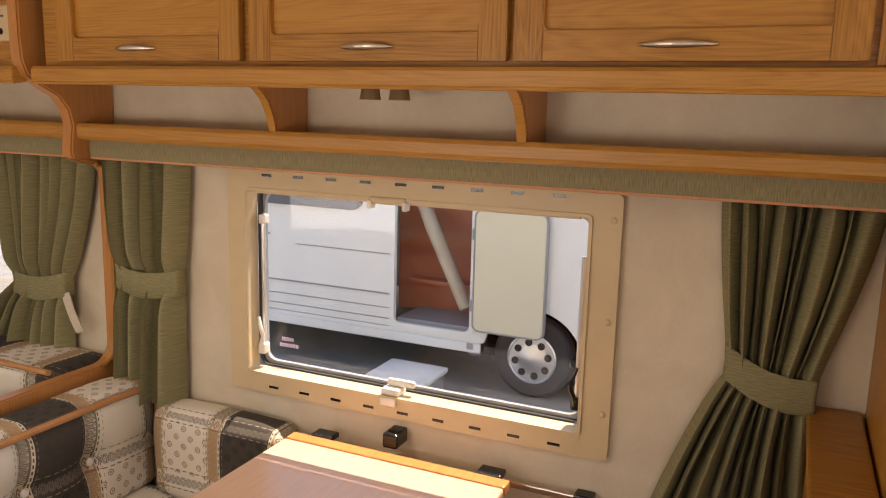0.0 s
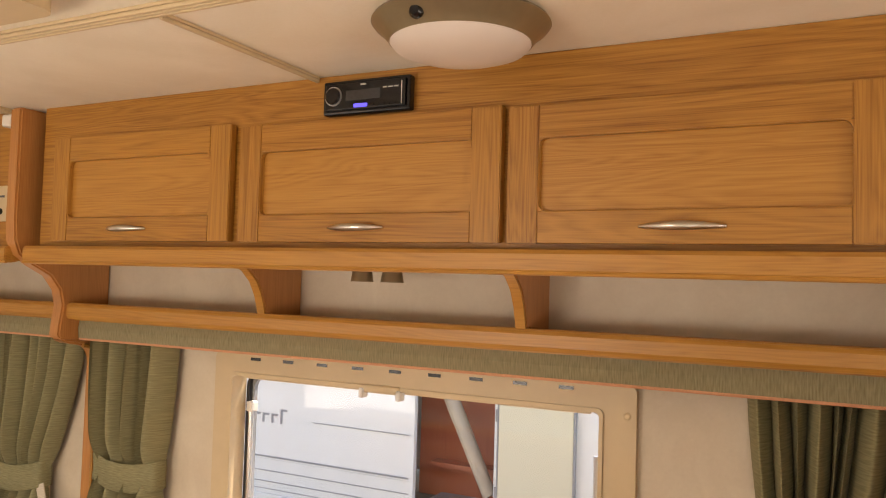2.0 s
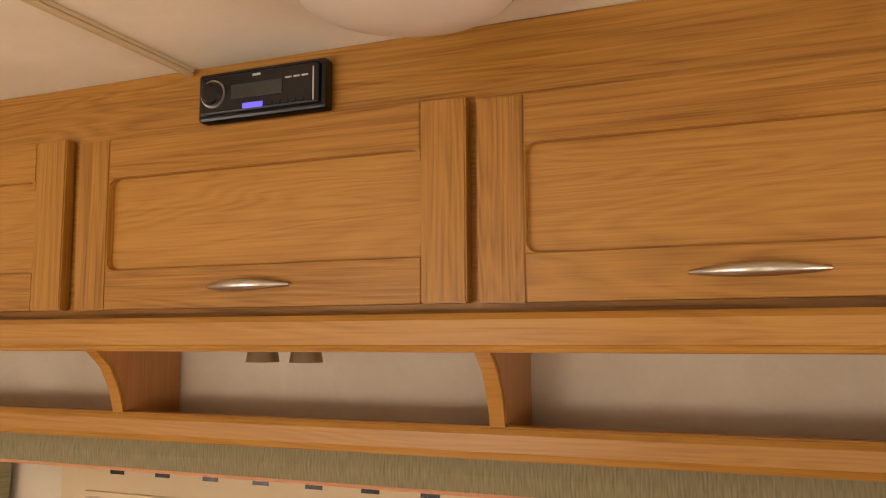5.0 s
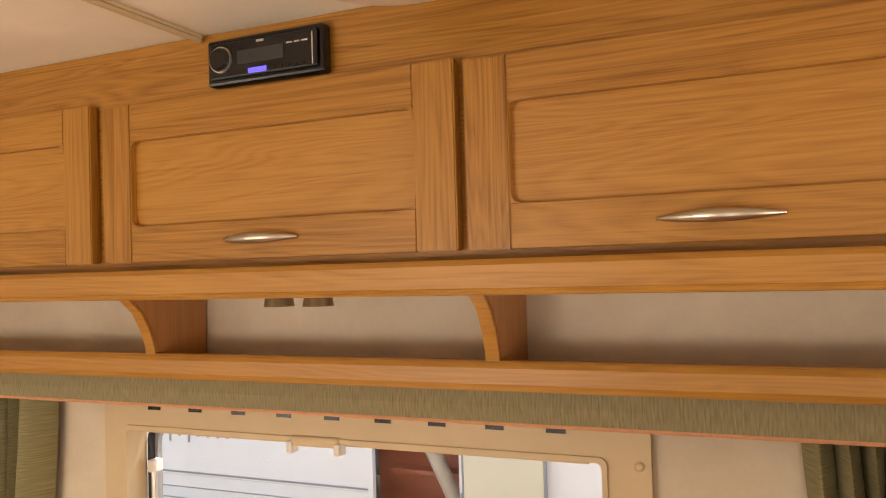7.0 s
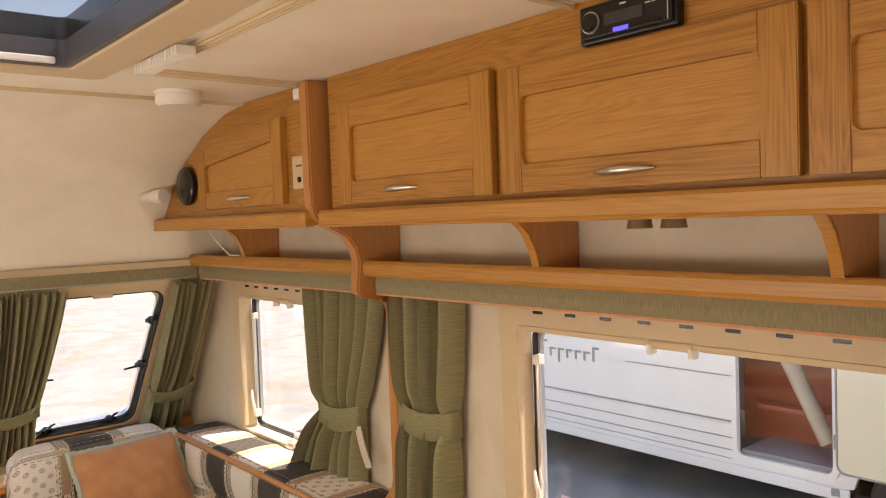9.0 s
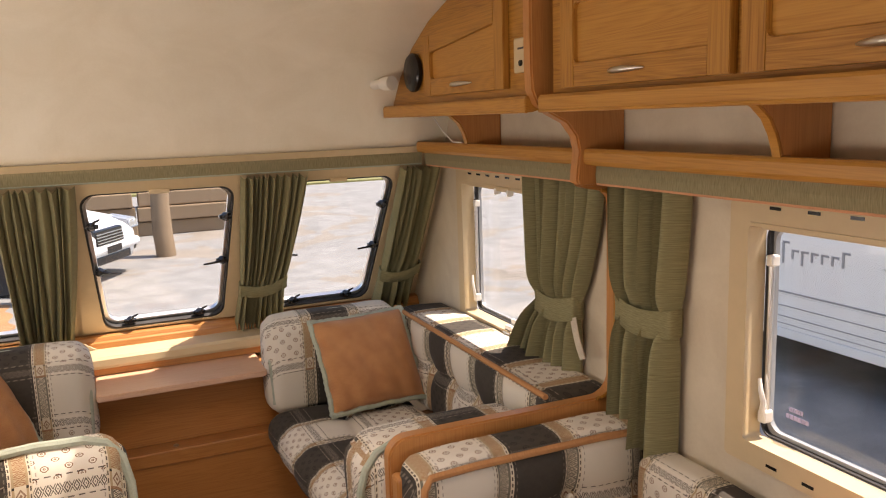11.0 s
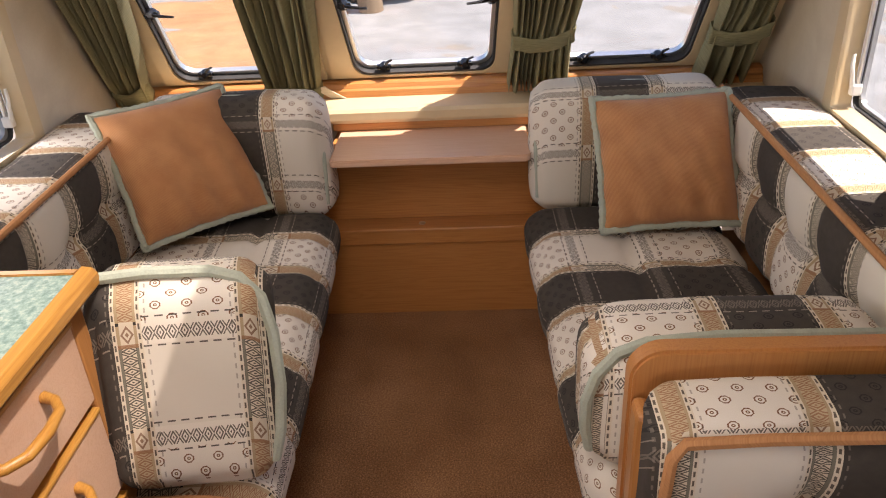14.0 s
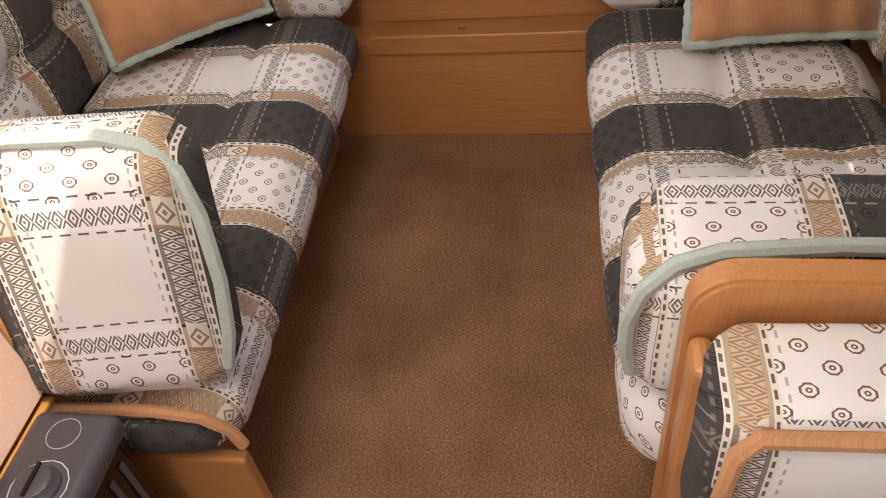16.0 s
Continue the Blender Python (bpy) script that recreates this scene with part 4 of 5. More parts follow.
# sofas
cushion("seat_cushion", (-2.96, -1.798, 0.866, 1.42, 0.315, 0.455), 0.062, lambda c, n: (c.x + 3.108, (c.y - 0.855) + (c.z - 0.455) + 0.2486), "checked cream and charcoal sofa seat cushion on a beech base", "cushion", "sofa seats",
        puff=0.010, seams=band_seams + [(1, 1.115, 0.016, 0.014, (2, 1))], tufts=seat_tufts, n=60, turn=(0, 0, 2.6))
cushion("seat_cushion", (-2.96, -1.755, -0.30, 0.292, 0.315, 0.455), 0.062, lambda c, n: (c.x + 3.127, (0.355 - c.y) + (c.z - 0.455) + 0.1536) if n.x < 0.75 else (c.z - 0.36 + 0.27, 0.355 - c.y + 0.12), "checked cream and charcoal sofa seat cushion on a beech base", "cushion", "sofa seats",
        puff=0.010, seams=band_seams + [(1, 0.08, 0.016, 0.014, (2, 1))], n=60, turn=(0, 0, 2.6),
        piping=[([(-1.768, -0.2, 0.449), (-1.764, 0.10, 0.452), (-1.764, 0.18, 0.448), (-1.764, 0.252, 0.432), (-1.764, 0.287, 0.40), (-1.764, 0.297, 0.36)], CORD, 0.010)])
for y0, y1, sgn in ((1.04, YW - 0.002, 1), (YO + 0.002, 0.13, -1)):
    base = thing("sofa_base", (-2.4, (y0 + y1) / 2, 0.0), "beech veneered sofa base on the carpet", "sofa base", "sofa bases")
    part("box", box(-3.0, -1.80, y0, y1, 0.0, 0.312, 0.004), BEECH, base)
    if sgn < 0:
        part("end_board", box(-1.7995, -1.775, y0, 0.312, 0.0, 0.312, 0.006), BEECH, base)
# long side backrests
for yf, sg, xe in ((1.415, 1, -1.80), (mirror(1.415), -1, -1.86)):
    yb = YW - 0.004 if sg > 0 else YO + 0.004
    tf = [(-2.65 + STEP * i, yf, 0.615, 0.026, 0.05) for i in range(5)]
    cushion("back_cushion", (-3.02, xe, min(yf, yb), max(yf, yb), 0.43, 0.778), 0.028, lambda c, n, yf=yf, sg=sg: (c.x + 2.84, (c.z - 0.785) + sg * (c.y - yf) + 0.555), "checked buttoned back cushion along the side wall", "cushion", "sofa backs",
            puff=0.008, tufts=tf, seams=[(0, -2.86 + STEP * i, 0.014, 0.018, (1, -sg)) for i in range(7)] + [(2, 0.615, 0.016, 0.014, (1, -sg))], n=60,
            piping=[([(-3.0, yf - sg * 0.002, 0.782), (xe, yf - sg * 0.002, 0.782)], CORD, 0.0085)])
# front back cushions
for y0, y1 in ((0.872, 1.405), (-0.29, 0.248)):
    yy = y0 if y0 > 0.5 else y0
    inner = y0 if y0 > 0.5 else y1
    sgn = 1 if y0 > 0.5 else -1
    loop = [(-2.955, inner + sgn * 0.012, 0.47), (-2.957, inner + sgn * 0.006, 0.62), (-2.975, inner + sgn * 0.006, 0.73), (-3.0, inner + sgn * 0.035, 0.785), (-3.005, inner + sgn * 0.08, 0.80), (-3.005, inner + sgn * 0.27, 0.806), (-3.005, inner + sgn * 0.45, 0.80), (-3.0, inner + sgn * 0.53, 0.77)]
    cushion("back_cushion", (-3.09, -2.935, y0, y1, 0.425, 0.80), 0.045, lambda c, n, i=inner, s=sgn: (s * (c.y - i) + 0.02, (c.z - 0.80) - (c.x + 2.935) + (0.36 if s > 0 else 0.235)), "checked front back cushion with sage piping", "cushion", "front backs",
            puff=0.012, n=26, piping=[(loop, GREEN_PIPING, 0.007)])


# throw pillows
def mat_pillow():
    k = Mat("terracotta_corduroy", 0.9)
    u, v = k.uv()
    w = ((u * 330.0 + v * 30.0).fract() - 0.5).abs() * 2.0
    co = k.coords("UV", (1, 1, 1))
    n = k.noise(co, 14, 4)
    k.color(k.ramp(n * 0.7 + w * 0.3, [(0.3, (0.40, 0.165, 0.062)), (0.75, (0.60, 0.295, 0.125))]))
    k.bump(w * 0.4 + k.noise(co, 22, 4) * 0.6, 0.3, 0.004)
    k.b.inputs["Sheen Weight"].default_value = 0.25
    return k.m


PILLOW = mat_pillow()


def pillow(m, label, size=0.37, seed=0):
    """A square scatter cushion, plump in the middle, eared at the corners, creased."""
    t = thing("scatter_cushion", (0, 0, 0), label, "pillow", "scatter cushions")
    n = 46
    bm = bmesh.new()
    h = size / 2
    lay = bm.loops.layers.uv.new("UVMap")
    def at(i, j, sg):
        a, b = i / n * 2 - 1, j / n * 2 - 1
        pull = 1 - 0.022 * ((1 - a * a) * abs(b) ** 3 + (1 - b * b) * abs(a) ** 3) / 1.0
        x, y = a * h * (1 - 0.025 * (1 - b * b)), b * h * (1 - 0.025 * (1 - a * a))
        th = 0.068 * max(0, (1 - a ** 4) * (1 - b ** 4)) ** 0.55
        low = ((1 - b) / 2) ** 1.4
        crease = 0.008 * noise.noise(Vector((a * 1.6 + seed, b * 1.8, 3.1 + seed))) + 0.022 * noise.noise(Vector((a * 3.6 + 1.2 * b + seed, b * 0.9, seed))) * (0.18 + 0.82 * low)
        return Vector((x * pull, y * pull, sg * (th + (crease if th > 0.004 else 0))))
    for sg in (1, -1):
        g = [[bm.verts.new(at(i, j, sg)) for j in range(n + 1)] for i in range(n + 1)]
        for i in range(n):
            for j in range(n):
                f = (g[i][j], g[i + 1][j], g[i + 1][j + 1], g[i][j + 1])
                fc = bm.faces.new(f if sg > 0 else f[::-1])
                for lp in fc.loops:
                    lp[lay].uv = (lp.vert.co.x, lp.vert.co.y)
    bmesh.ops.remove_doubles(bm, verts=bm.verts[:], dist=1e-4)
    rim = []
    for k in range(4 * n):
        e, s = divmod(k, n)
        i, j = ((s, 0), (n, s), (n - s, n), (0, n - s))[e]
        p = at(i, j, 1)
        p.z = 0.004 * math.sin(k * 0.5 + seed)
        rim.append(p * 1.012)
    part("cover", bm, PILLOW, t, smooth=True, angle=80)
    part("piping", tube(rim, [0.0105 + 0.0016 * math.sin(i * 2.1) for i in range(len(rim))], closed=True), GREEN_PIPING, t, "sage ruched piping", smooth=True)
    t.matrix_world = m
    return t


# ---- each pillow leans on the cushions behind it
pillow(pose(-2.805, 1.225, 0.640, 0, 0, 0) @ pose(0, 0, 0, 0, 53, 0) @ pose(0, 0, 0, 0, 0, 92), "terracotta scatter cushion with sage piping leaning in the sofa corner", 0.375, 1)
pillow(pose(-2.832, -0.135, 0.668, 57.7, 1.2, 132.7), "terracotta scatter cushion with sage piping tilted in the sofa corner", 0.385, 5)

# bolster cushions at the sofas' ends
bol = cushion("bolster", (-0.13, 0.0, -0.05, 0.240, -0.02, 0.368), 0.045, lambda c, n: (c.y - 0.040 + (0.0 if n.y < 0.8 else -c.x * 0.3), (c.z - 0.105) - c.x), "checked end cushion with sage piping leaning at the sofa end", "cushion", "end cushions",
              piping=[([(-0.022, -0.045, 0.374), (-0.022, 0.05, 0.380), (-0.022, 0.15, 0.376), (-0.021, 0.197, 0.362), (-0.020, 0.230, 0.325), (-0.018, 0.246, 0.26), (-0.017, 0.252, 0.16), (-0.018, 0.246, 0.07), (-0.024, 0.232, 0.01)], GREEN_PIPING, 0.0105)], puff=0.013, n=34)
_up = Matrix(((0.953, -0.23, -0.21), (0.237, 0.973, 0.05), (0.193, -0.06, 0.976)))
bol.matrix_world = Matrix.Translation((-1.749, 0.1055, 0.511)) @ _up.to_quaternion().to_matrix().to_4x4() @ Matrix.Translation((-0.065, 0.095, -0.02))
bol2 = cushion("bolster", (-2.02, -1.815, 0.893, 1.40, 0.45, 0.715), 0.06, lambda c, n: ((c.y - 0.925) if abs(n.y) < 0.75 else (c.x + 1.9), (c.z - 0.70) - (c.x + 1.82) + 1.1 * STEP), "checked end cushion with sage piping lying behind the divider", "cushion", "end cushions",
               piping=[([(-1.85, 0.895, 0.49), (-1.842, 0.883, 0.55), (-1.838, 0.883, 0.61), (-1.838, 0.899, 0.665), (-1.840, 0.932, 0.706), (-1.843, 0.98, 0.724), (-1.846, 1.1, 0.732), (-1.850, 1.38, 0.726)], GREEN_PIPING, 0.011)], puff=0.014, n=24)

# ---- chest between the sofas ----
chest = thing("front_chest", (-3.1, YC, 0.0), "beech chest of drawers with a slide-out top between the sofas", "chest")
part("upper_face", box(-3.14, -3.115, 0.135, 1.035, 0.333, 0.592, 0.002), BEECH, chest)
part("ledge", box(-3.14, -3.035, 0.135, 1.035, 0.272, 0.332, 0.006), BEECH, chest, "rounded beech step rail")
part("lower_face", box(-3.14, -3.045, 0.135, 1.035, 0.0, 0.271, 0.002), BEECH, chest)
part("slide_out_top", prism(round_rect(-3.32, -2.935, 0.258, 0.862, 0.018), "z", 0.595, 0.617, 0.004), LAMINATE, chest, "pink-beige laminate top with a rounded edge", smooth=True)
part("top_shell", box(-3.33, -3.145, 0.235, 0.885, 0.55, 0.594, 0.003), BEECH, chest)
part("top_rail", box(-3.33, -3.19, 0.235, 0.885, 0.618, 0.6445, 0.002), BEECH, chest)
part("catch_button", lathe([(0.011, 0.0), (0.011, 0.003), (0.007, 0.005)], (-3.07, 0.515, 0.3325), "z", 14), NICKEL, chest)
ledge = thing("front_ledge", (-3.2, YC, 0.645), "cream moulded ledge under the front windows", "ledge")
part("ledge_board", prism([(-3.183, 0.645), (-3.176, 0.658), (-3.176, 0.682), (-3.184, 0.692), (-3.30, 0.694), (-3.378, 0.70), (-3.378, 0.645)], "y", YO + 0.002, YW - 0.002, 0.002), CREAM, ledge)
part("upstand", prism([(-3.30, 0.6945), (-3.302, 0.716), (-3.31, 0.722), (-3.315, 0.736), (-3.325, 0.742), (-3.352, 0.744), (-3.352, 0.702)], "y", YO + 0.002, YW - 0.002), BEECH, ledge)

# ---- dinette ----
din_t = [(-1.605, y, 0.585, 0.03, 0.05) for y in (1.176, 1.366)]
cushion("bench_back_cushion", (-1.748, -1.602, 0.958, 1.605, 0.425, 0.738), 0.035, lambda c, n: (c.y - 1.004, (c.z - 0.735) - (c.x + 1.602) + (0.538 if n.x > 0.7 else 0.590)), "checked buttoned dinette back cushion with terracotta piping", "cushion", "dinette cushions",
        piping=[([(-1.606, 0.966, 0.45), (-1.600, 0.962, 0.60), (-1.600, 0.967, 0.70), (-1.602, 0.985, 0.726), (-1.602, 1.10, 0.732), (-1.602, 1.45, 0.732), (-1.602, 1.58, 0.726), (-1.600, 1.60, 0.70), (-1.604, 1.604, 0.45)], CORD, 0.0095)],
        puff=0.012, tufts=din_t, seams=[(1, 1.176, 0.014, 0.014, (0, 1)), (1, 1.366, 0.014, 0.014, (0, 1)), (2, 0.585, 0.010, 0.012, (0, 1))], n=44, buttons=[(-1.612, 1.176, 0.585), (-1.612, 1.366, 0.585)])
cushion("bench_seat_cushion", (-1.745, -1.10, 0.958, 1.60, 0.30, 0.43), 0.045, lambda c, n: (c.y - 1.004, (c.x + 1.10) + (c.z - 0.43) + 0.942), "checked dinette seat cushion", "cushion", "dinette cushions", n=30,
        piping=[([(-1.595, 1.59, 0.435), (-1.12, 1.59, 0.435)], CORD, 0.008)])
cushion("wall_cushion", (-1.555, -1.13, 1.525, YW - 0.004, 0.432, 0.69), 0.03, lambda c, n: (c.x + 1.50, (c.z - 0.69) + (c.y - 1.525) + 0.37), "checked cushion against the wall under the window", "cushion", "dinette cushions", n=26)
dbase = thing("bench_box", (-1.42, 1.28, 0.0), "beech bench box under the dinette seat cushion", "bench")
part("box", box(-1.752, -1.12, 0.965, YW - 0.002, 0.0, 0.298, 0.004), BEECH, dbase)
part("end_post", box(-1.7525, -1.70, 0.938, 0.9645, 0.0, 0.69, 0.010), BEECH_Z, dbase, "rounded upright strip")

table = thing("folding_table", (-0.81, 1.25, 0.0), "pink-beige laminate folding table hinged on the wall rail", "table")
part("tabletop", box(-1.097, -0.515, 0.94, 1.515, 0.676, 0.70, 0.006), LAMINATE, table)
part("wooden_edge", box(-1.097, -0.515, 1.5155, 1.556, 0.676, 0.7015, 0.005), BEECH, table)
part("leg", tube([(-0.81, 1.0, 0.0), (-0.81, 1.0, 0.675)], 0.019, sides=14), NICKEL, table, smooth=True)
part("leg_foot", lathe([(0.05, 0.0), (0.05, 0.008), (0.022, 0.02)], (-0.81, 1.0, 0.0), "z", 20), BLACK, table, smooth=True)
for x in (-1.02, -0.57):
    part("hinge", box(x - 0.03, x + 0.03, 1.557, 1.60, 0.69, 0.704, 0.004), BLACK, table)
rail = thing("table_rail", (-0.84, 1.62, 0.66), "slim metal table rail screwed to the wall", "rail")
part("bar", box(-1.31, -0.36, 1.606, 1.618, 0.656, 0.672, 0.003), NICKEL, rail)
for x in (-1.315, -0.36):
    part("end_bracket", box(x - 0.022, x + 0.022, 1.60, YW - 0.001, 0.652, 0.677, 0.004), BLACK, rail)
part("latch", box(-0.855, -0.815, 1.575, YW - 0.001, 0.70, 0.738, 0.006), BLACK, rail, "black plastic latch")

# cupboard and panel at the dinette's far end
cup = thing("side_cupboard", (0.3, 1.4, 0.0), "honey oak side cupboard beside the dinette", "cabinet")
part("carcass", box(0.075, 0.16, 1.14, YW - 0.002, 0.0, 0.945, 0.004), WOOD_Z, cup)
part("top", box(0.065, 0.165, 1.13, YW - 0.002, 0.9455, 0.962, 0.006), WOOD_X, cup)
ward = thing("wardrobe", (0.45, 1.4, 0.0), "tall honey oak wardrobe side", "wardrobe")
part("side_panel", box(0.17, 0.19, 1.14, YW - 0.002, 0.0, 1.36, 0.002), WOOD_Z, ward)
part("body", box(0.191, 0.75, 1.14, YW - 0.002, 0.0, 1.355, 0.002), WOOD_Z, ward)

# ---- kitchen unit ----
kit = thing("kitchen_unit", (-1.2, -0.2, 0.0), "beech kitchen drawer unit with wooden bow handles", "cabinet")
part("carcass", box(-1.80, -0.70, YO + 0.002, 0.05, 0.0, 0.865, 0.003), BEECH_Z, kit)
part("corner_post", box(-1.815, -1.772, 0.0505, 0.066, 0.0, 0.864, 0.005), BEECH_Z, kit)


def drawer(x0, x1, z0, z1):
    d = part("drawer_front", box(x0, x1, 0.0505, 0.068, z0, z1, 0.003), LAMINATE, kit)
    part("edge_trim", box(x0, x1, 0.0505, 0.0715, z1 + 0.0005, z1 + 0.010, 0.003), PALE_X, d)
    cx, cz = (x0 + x1) / 2 + 0.02, (z0 + z1) / 2 + 0.03
    pts = [(cx - 0.075, 0.07, cz), (cx - 0.068, 0.09, cz), (cx - 0.045, 0.108, cz), (cx, 0.113, cz), (cx + 0.045, 0.108, cz), (cx + 0.068, 0.09, cz), (cx + 0.075, 0.07, cz)]
    part("handle", tube(pts, [0.010, 0.008, 0.008, 0.009, 0.008, 0.008, 0.010], sides=10), PALE_X, d, "curved pale wooden handle", smooth=True)


for z0, z1 in ((0.69, 0.835), (0.50, 0.665), (0.27, 0.475), (0.06, 0.245)):
    drawer(-1.768, -1.42, z0, z1)
worktop = thing("worktop", (-1.2, -0.2, 0.866), "speckled green laminate worktop with an oak edge", "worktop")
part("slab", box(-1.815, -0.70, YO + 0.002, 0.070, 0.8655, 0.9), COUNTER, worktop)
part("front_edge", prism([(0.0705, 0.862), (0.088, 0.864), (0.096, 0.874), (0.096, 0.890), (0.089, 0.900), (0.0705, 0.903)], "x", -1.84, -0.70, 0.002), PALE_X, worktop, "rounded oak edge")
part("end_edge", prism([(-1.8155, 0.862), (-1.833, 0.864), (-1.840, 0.874), (-1.840, 0.890), (-1.834, 0.900), (-1.8155, 0.903)], "y", YO + 0.002, 0.0704, 0.002), PALE_X, worktop, "rounded oak edge")

heater = thing("space_heater", (-1.56, 0.12, 0.0), "grey and black gas space heater with a round dial", "heater")
part("body", box(-1.72, -1.43, 0.073, 0.185, 0.02, 0.46, 0.008), BLACK, heater, "black heater grille")
top = part("control_cap", box(-1.735, -1.42, 0.0725, 0.20, 0.4605, 0.505, 0.016, 4), GREY, heater, "grey moulded control cap", smooth=True)
part("dial", lathe([(0.030, 0.0), (0.030, 0.006), (0.026, 0.010), (0.024, 0.018), (0.02, 0.02)], (-1.615, 0.14, 0.5045), "z", 24), GREY, top, "ribbed dial with a pointer", smooth=True)
part("pointer", box(-1.640, -1.592, 0.137, 0.143, 0.5245, 0.528, 0.001), BLACK, top)
part("dial_ring", ring([(-1.615 + 0.040 * math.cos(a / 16 * 6.2832), 0.14 + 0.040 * math.sin(a / 16 * 6.2832)) for a in range(16)], [(-1.615 + 0.0385 * math.cos(a / 16 * 6.2832), 0.14 + 0.0385 * math.sin(a / 16 * 6.2832)) for a in range(16)], "z", 0.5045, 0.5055), WHITE, top)
part("cap_mark", ring([(-1.695 + 0.024 * math.cos(a / 20 * 6.2832), 0.135 + 0.024 * math.sin(a / 20 * 6.2832)) for a in range(20)], [(-1.695 + 0.0232 * math.cos(a / 20 * 6.2832), 0.135 + 0.0232 * math.sin(a / 20 * 6.2832)) for a in range(20)], "z", 0.5045, 0.5052), WHITE, top)
for i in range(9):
    part("grille_slat", box(-1.70 + i * 0.03, -1.69 + i * 0.03, 0.1855, 0.189, 0.10, 0.43, 0.001), GREY, heater)

# ---- ceiling fittings ----
lamp = thing("ceiling_lamp", (-0.49, 1.205, CEILZ), "round bronze ceiling lamp with a frosted shade, switched off", "ceiling lamp")
part("bronze_rim", lathe([(0.10, 0.0), (0.134, -0.001), (0.137, -0.006), (0.131, -0.013), (0.121, -0.020), (0.113, -0.030), (0.109, -0.035), (0.103, -0.035)], (-0.497, 1.20, CEILZ - 0.001), "z", 48), BRONZE, lamp, smooth=True)
FROST = mat_plain("frosted_shade", (0.74, 0.68, 0.62), 0.5, 0, 0.03, 20, 0.0)
part("shade", lathe([(0.107, -0.030), (0.1075, -0.036), (0.100, -0.044), (0.080, -0.051), (0.05, -0.056), (0.012, -0.058)], (-0.497, 1.20, CEILZ - 0.001), "z", 48), FROST, lamp, "frosted white shade", smooth=True)
sw = part("switch", lathe([(0.011, 0.0), (0.0105, -0.006), (0.007, -0.010)], (-0.508, 1.083, CEILZ - 0.022), "y", 16), BLACK, lamp, "black rocker switch", smooth=True)

smoke = thing("smoke_alarm", (-2.09, 1.155, CEILZ), "white round smoke alarm on the ceiling", "smoke alarm")
part("base_plate", lathe([(0.062, 0.0), (0.062, -0.008)], (-2.09, 1.155, CEILZ - 0.0005), "z", 32), WHITE, smoke, smooth=True)
part("cover", lathe([(0.058, -0.0085), (0.060, -0.012), (0.060, -0.034), (0.054, -0.041), (0.02, -0.044)], (-2.09, 1.155, CEILZ), "z", 32), WHITE, smoke, smooth=True)


def strip(name, x0, x1, y0, y1, label, ribs=3):
    t = thing(name, ((x0 + x1) / 2, (y0 + y1) / 2, CEILZ), label, "trim", "ceiling strips")
    part("backing", box(x0, x1, y0, y1, CEILZ - 0.006, CEILZ - 0.0005, 0.001), CREAM, t)
    along = (x1 - x0) > (y1 - y0)
    for i in range(ribs):
        if along:
            c = y0 + (y1 - y0) * (i + 0.5) / ribs
            part("rib", box(x0, x1, c - 0.0035, c + 0.0035, CEILZ - 0.013, CEILZ - 0.0062, 0.002), CREAM, t)
        else:
            c = x0 + (x1 - x0) * (i + 0.5) / ribs
            part("rib", box(c - 0.0035, c + 0.0035, y0, y1, CEILZ - 0.013, CEILZ - 0.0062, 0.002), CREAM, t)
    return t


strip("ceiling_strip", -1.70, 1.75, 0.955, 0.985, "cream ribbed strip along the ceiling")
strip("ceiling_strip", -1.835, -1.805, 0.955, 1.385, "cream ribbed curtain track across the ceiling")
strip("ceiling_strip", -0.903, -0.895, 0.988, 1.39, "narrow cream joint strip across the ceiling", 1)
strip("ceiling_strip", -2.186, -2.180, YO, 1.39, "thin joint line across the ceiling", 1)
track_end = thing("track_end", (-1.815, 1.375, CEILZ), "cream plastic end stop of a curtain track", "trim")
part("stop", box(-1.835, -1.80, 1.36, 1.39, CEILZ - 0.045, CEILZ - 0.014, 0.005), WHITE, track_end)
strap = thing("curtain_bundle", (-1.62, 0.935, CEILZ), "white pleated strap bundle on the ceiling track", "strap")
for i in range(14):
    part("fold", box(-1.715 + i * 0.017, -1.704 + i * 0.017, 0.908, 0.95, CEILZ - 0.035, CEILZ - 0.0135, 0.003), WHITE, strap)

roofl = thing("rooflight", (-1.53, 0.515, CEILZ), "rooflight with a cream surround and a dark screen", "rooflight")
roofl["kind"] = "structure"
part("surround", ring(round_rect(-1.85, -0.98, 0.19, 0.88, 0.03), round_rect(-1.775, -1.055, 0.265, 0.795, 0.02), "z", CEILZ - 0.030, CEILZ - 0.0005), CREAM, roofl, smooth=True)
part("inner_frame", ring(round_rect(-1.7745, -1.0555, 0.2655, 0.7945, 0.02), round_rect(-1.755, -1.075, 0.285, 0.782, 0.015), "z", CEILZ - 0.024, CEILZ + 0.03), GREY, roofl, smooth=True)
part("fly_screen", box(-1.77, -1.06, 0.405, 0.79, CEILZ + 0.0305, CEILZ + 0.032), SCREEN, roofl, "dark woven fly screen")
# opal strip out of view, added to keep direct sun off the worktop
part("dome", box(-1.77, -1.06, 0.27, 0.4045, CEILZ + 0.028, CEILZ + 0.0315), OPAL, roofl, "unseen opal acrylic strip added to diffuse the sun")
part("dome_rim", ring(round_rect(-1.83, -1.0, 0.21, 0.85, 0.03), round_rect(-1.77, -1.06, 0.27, 0.79, 0.02), "z", CEILZ + 0.0325, CEILZ + 0.08), BLACK, roofl)
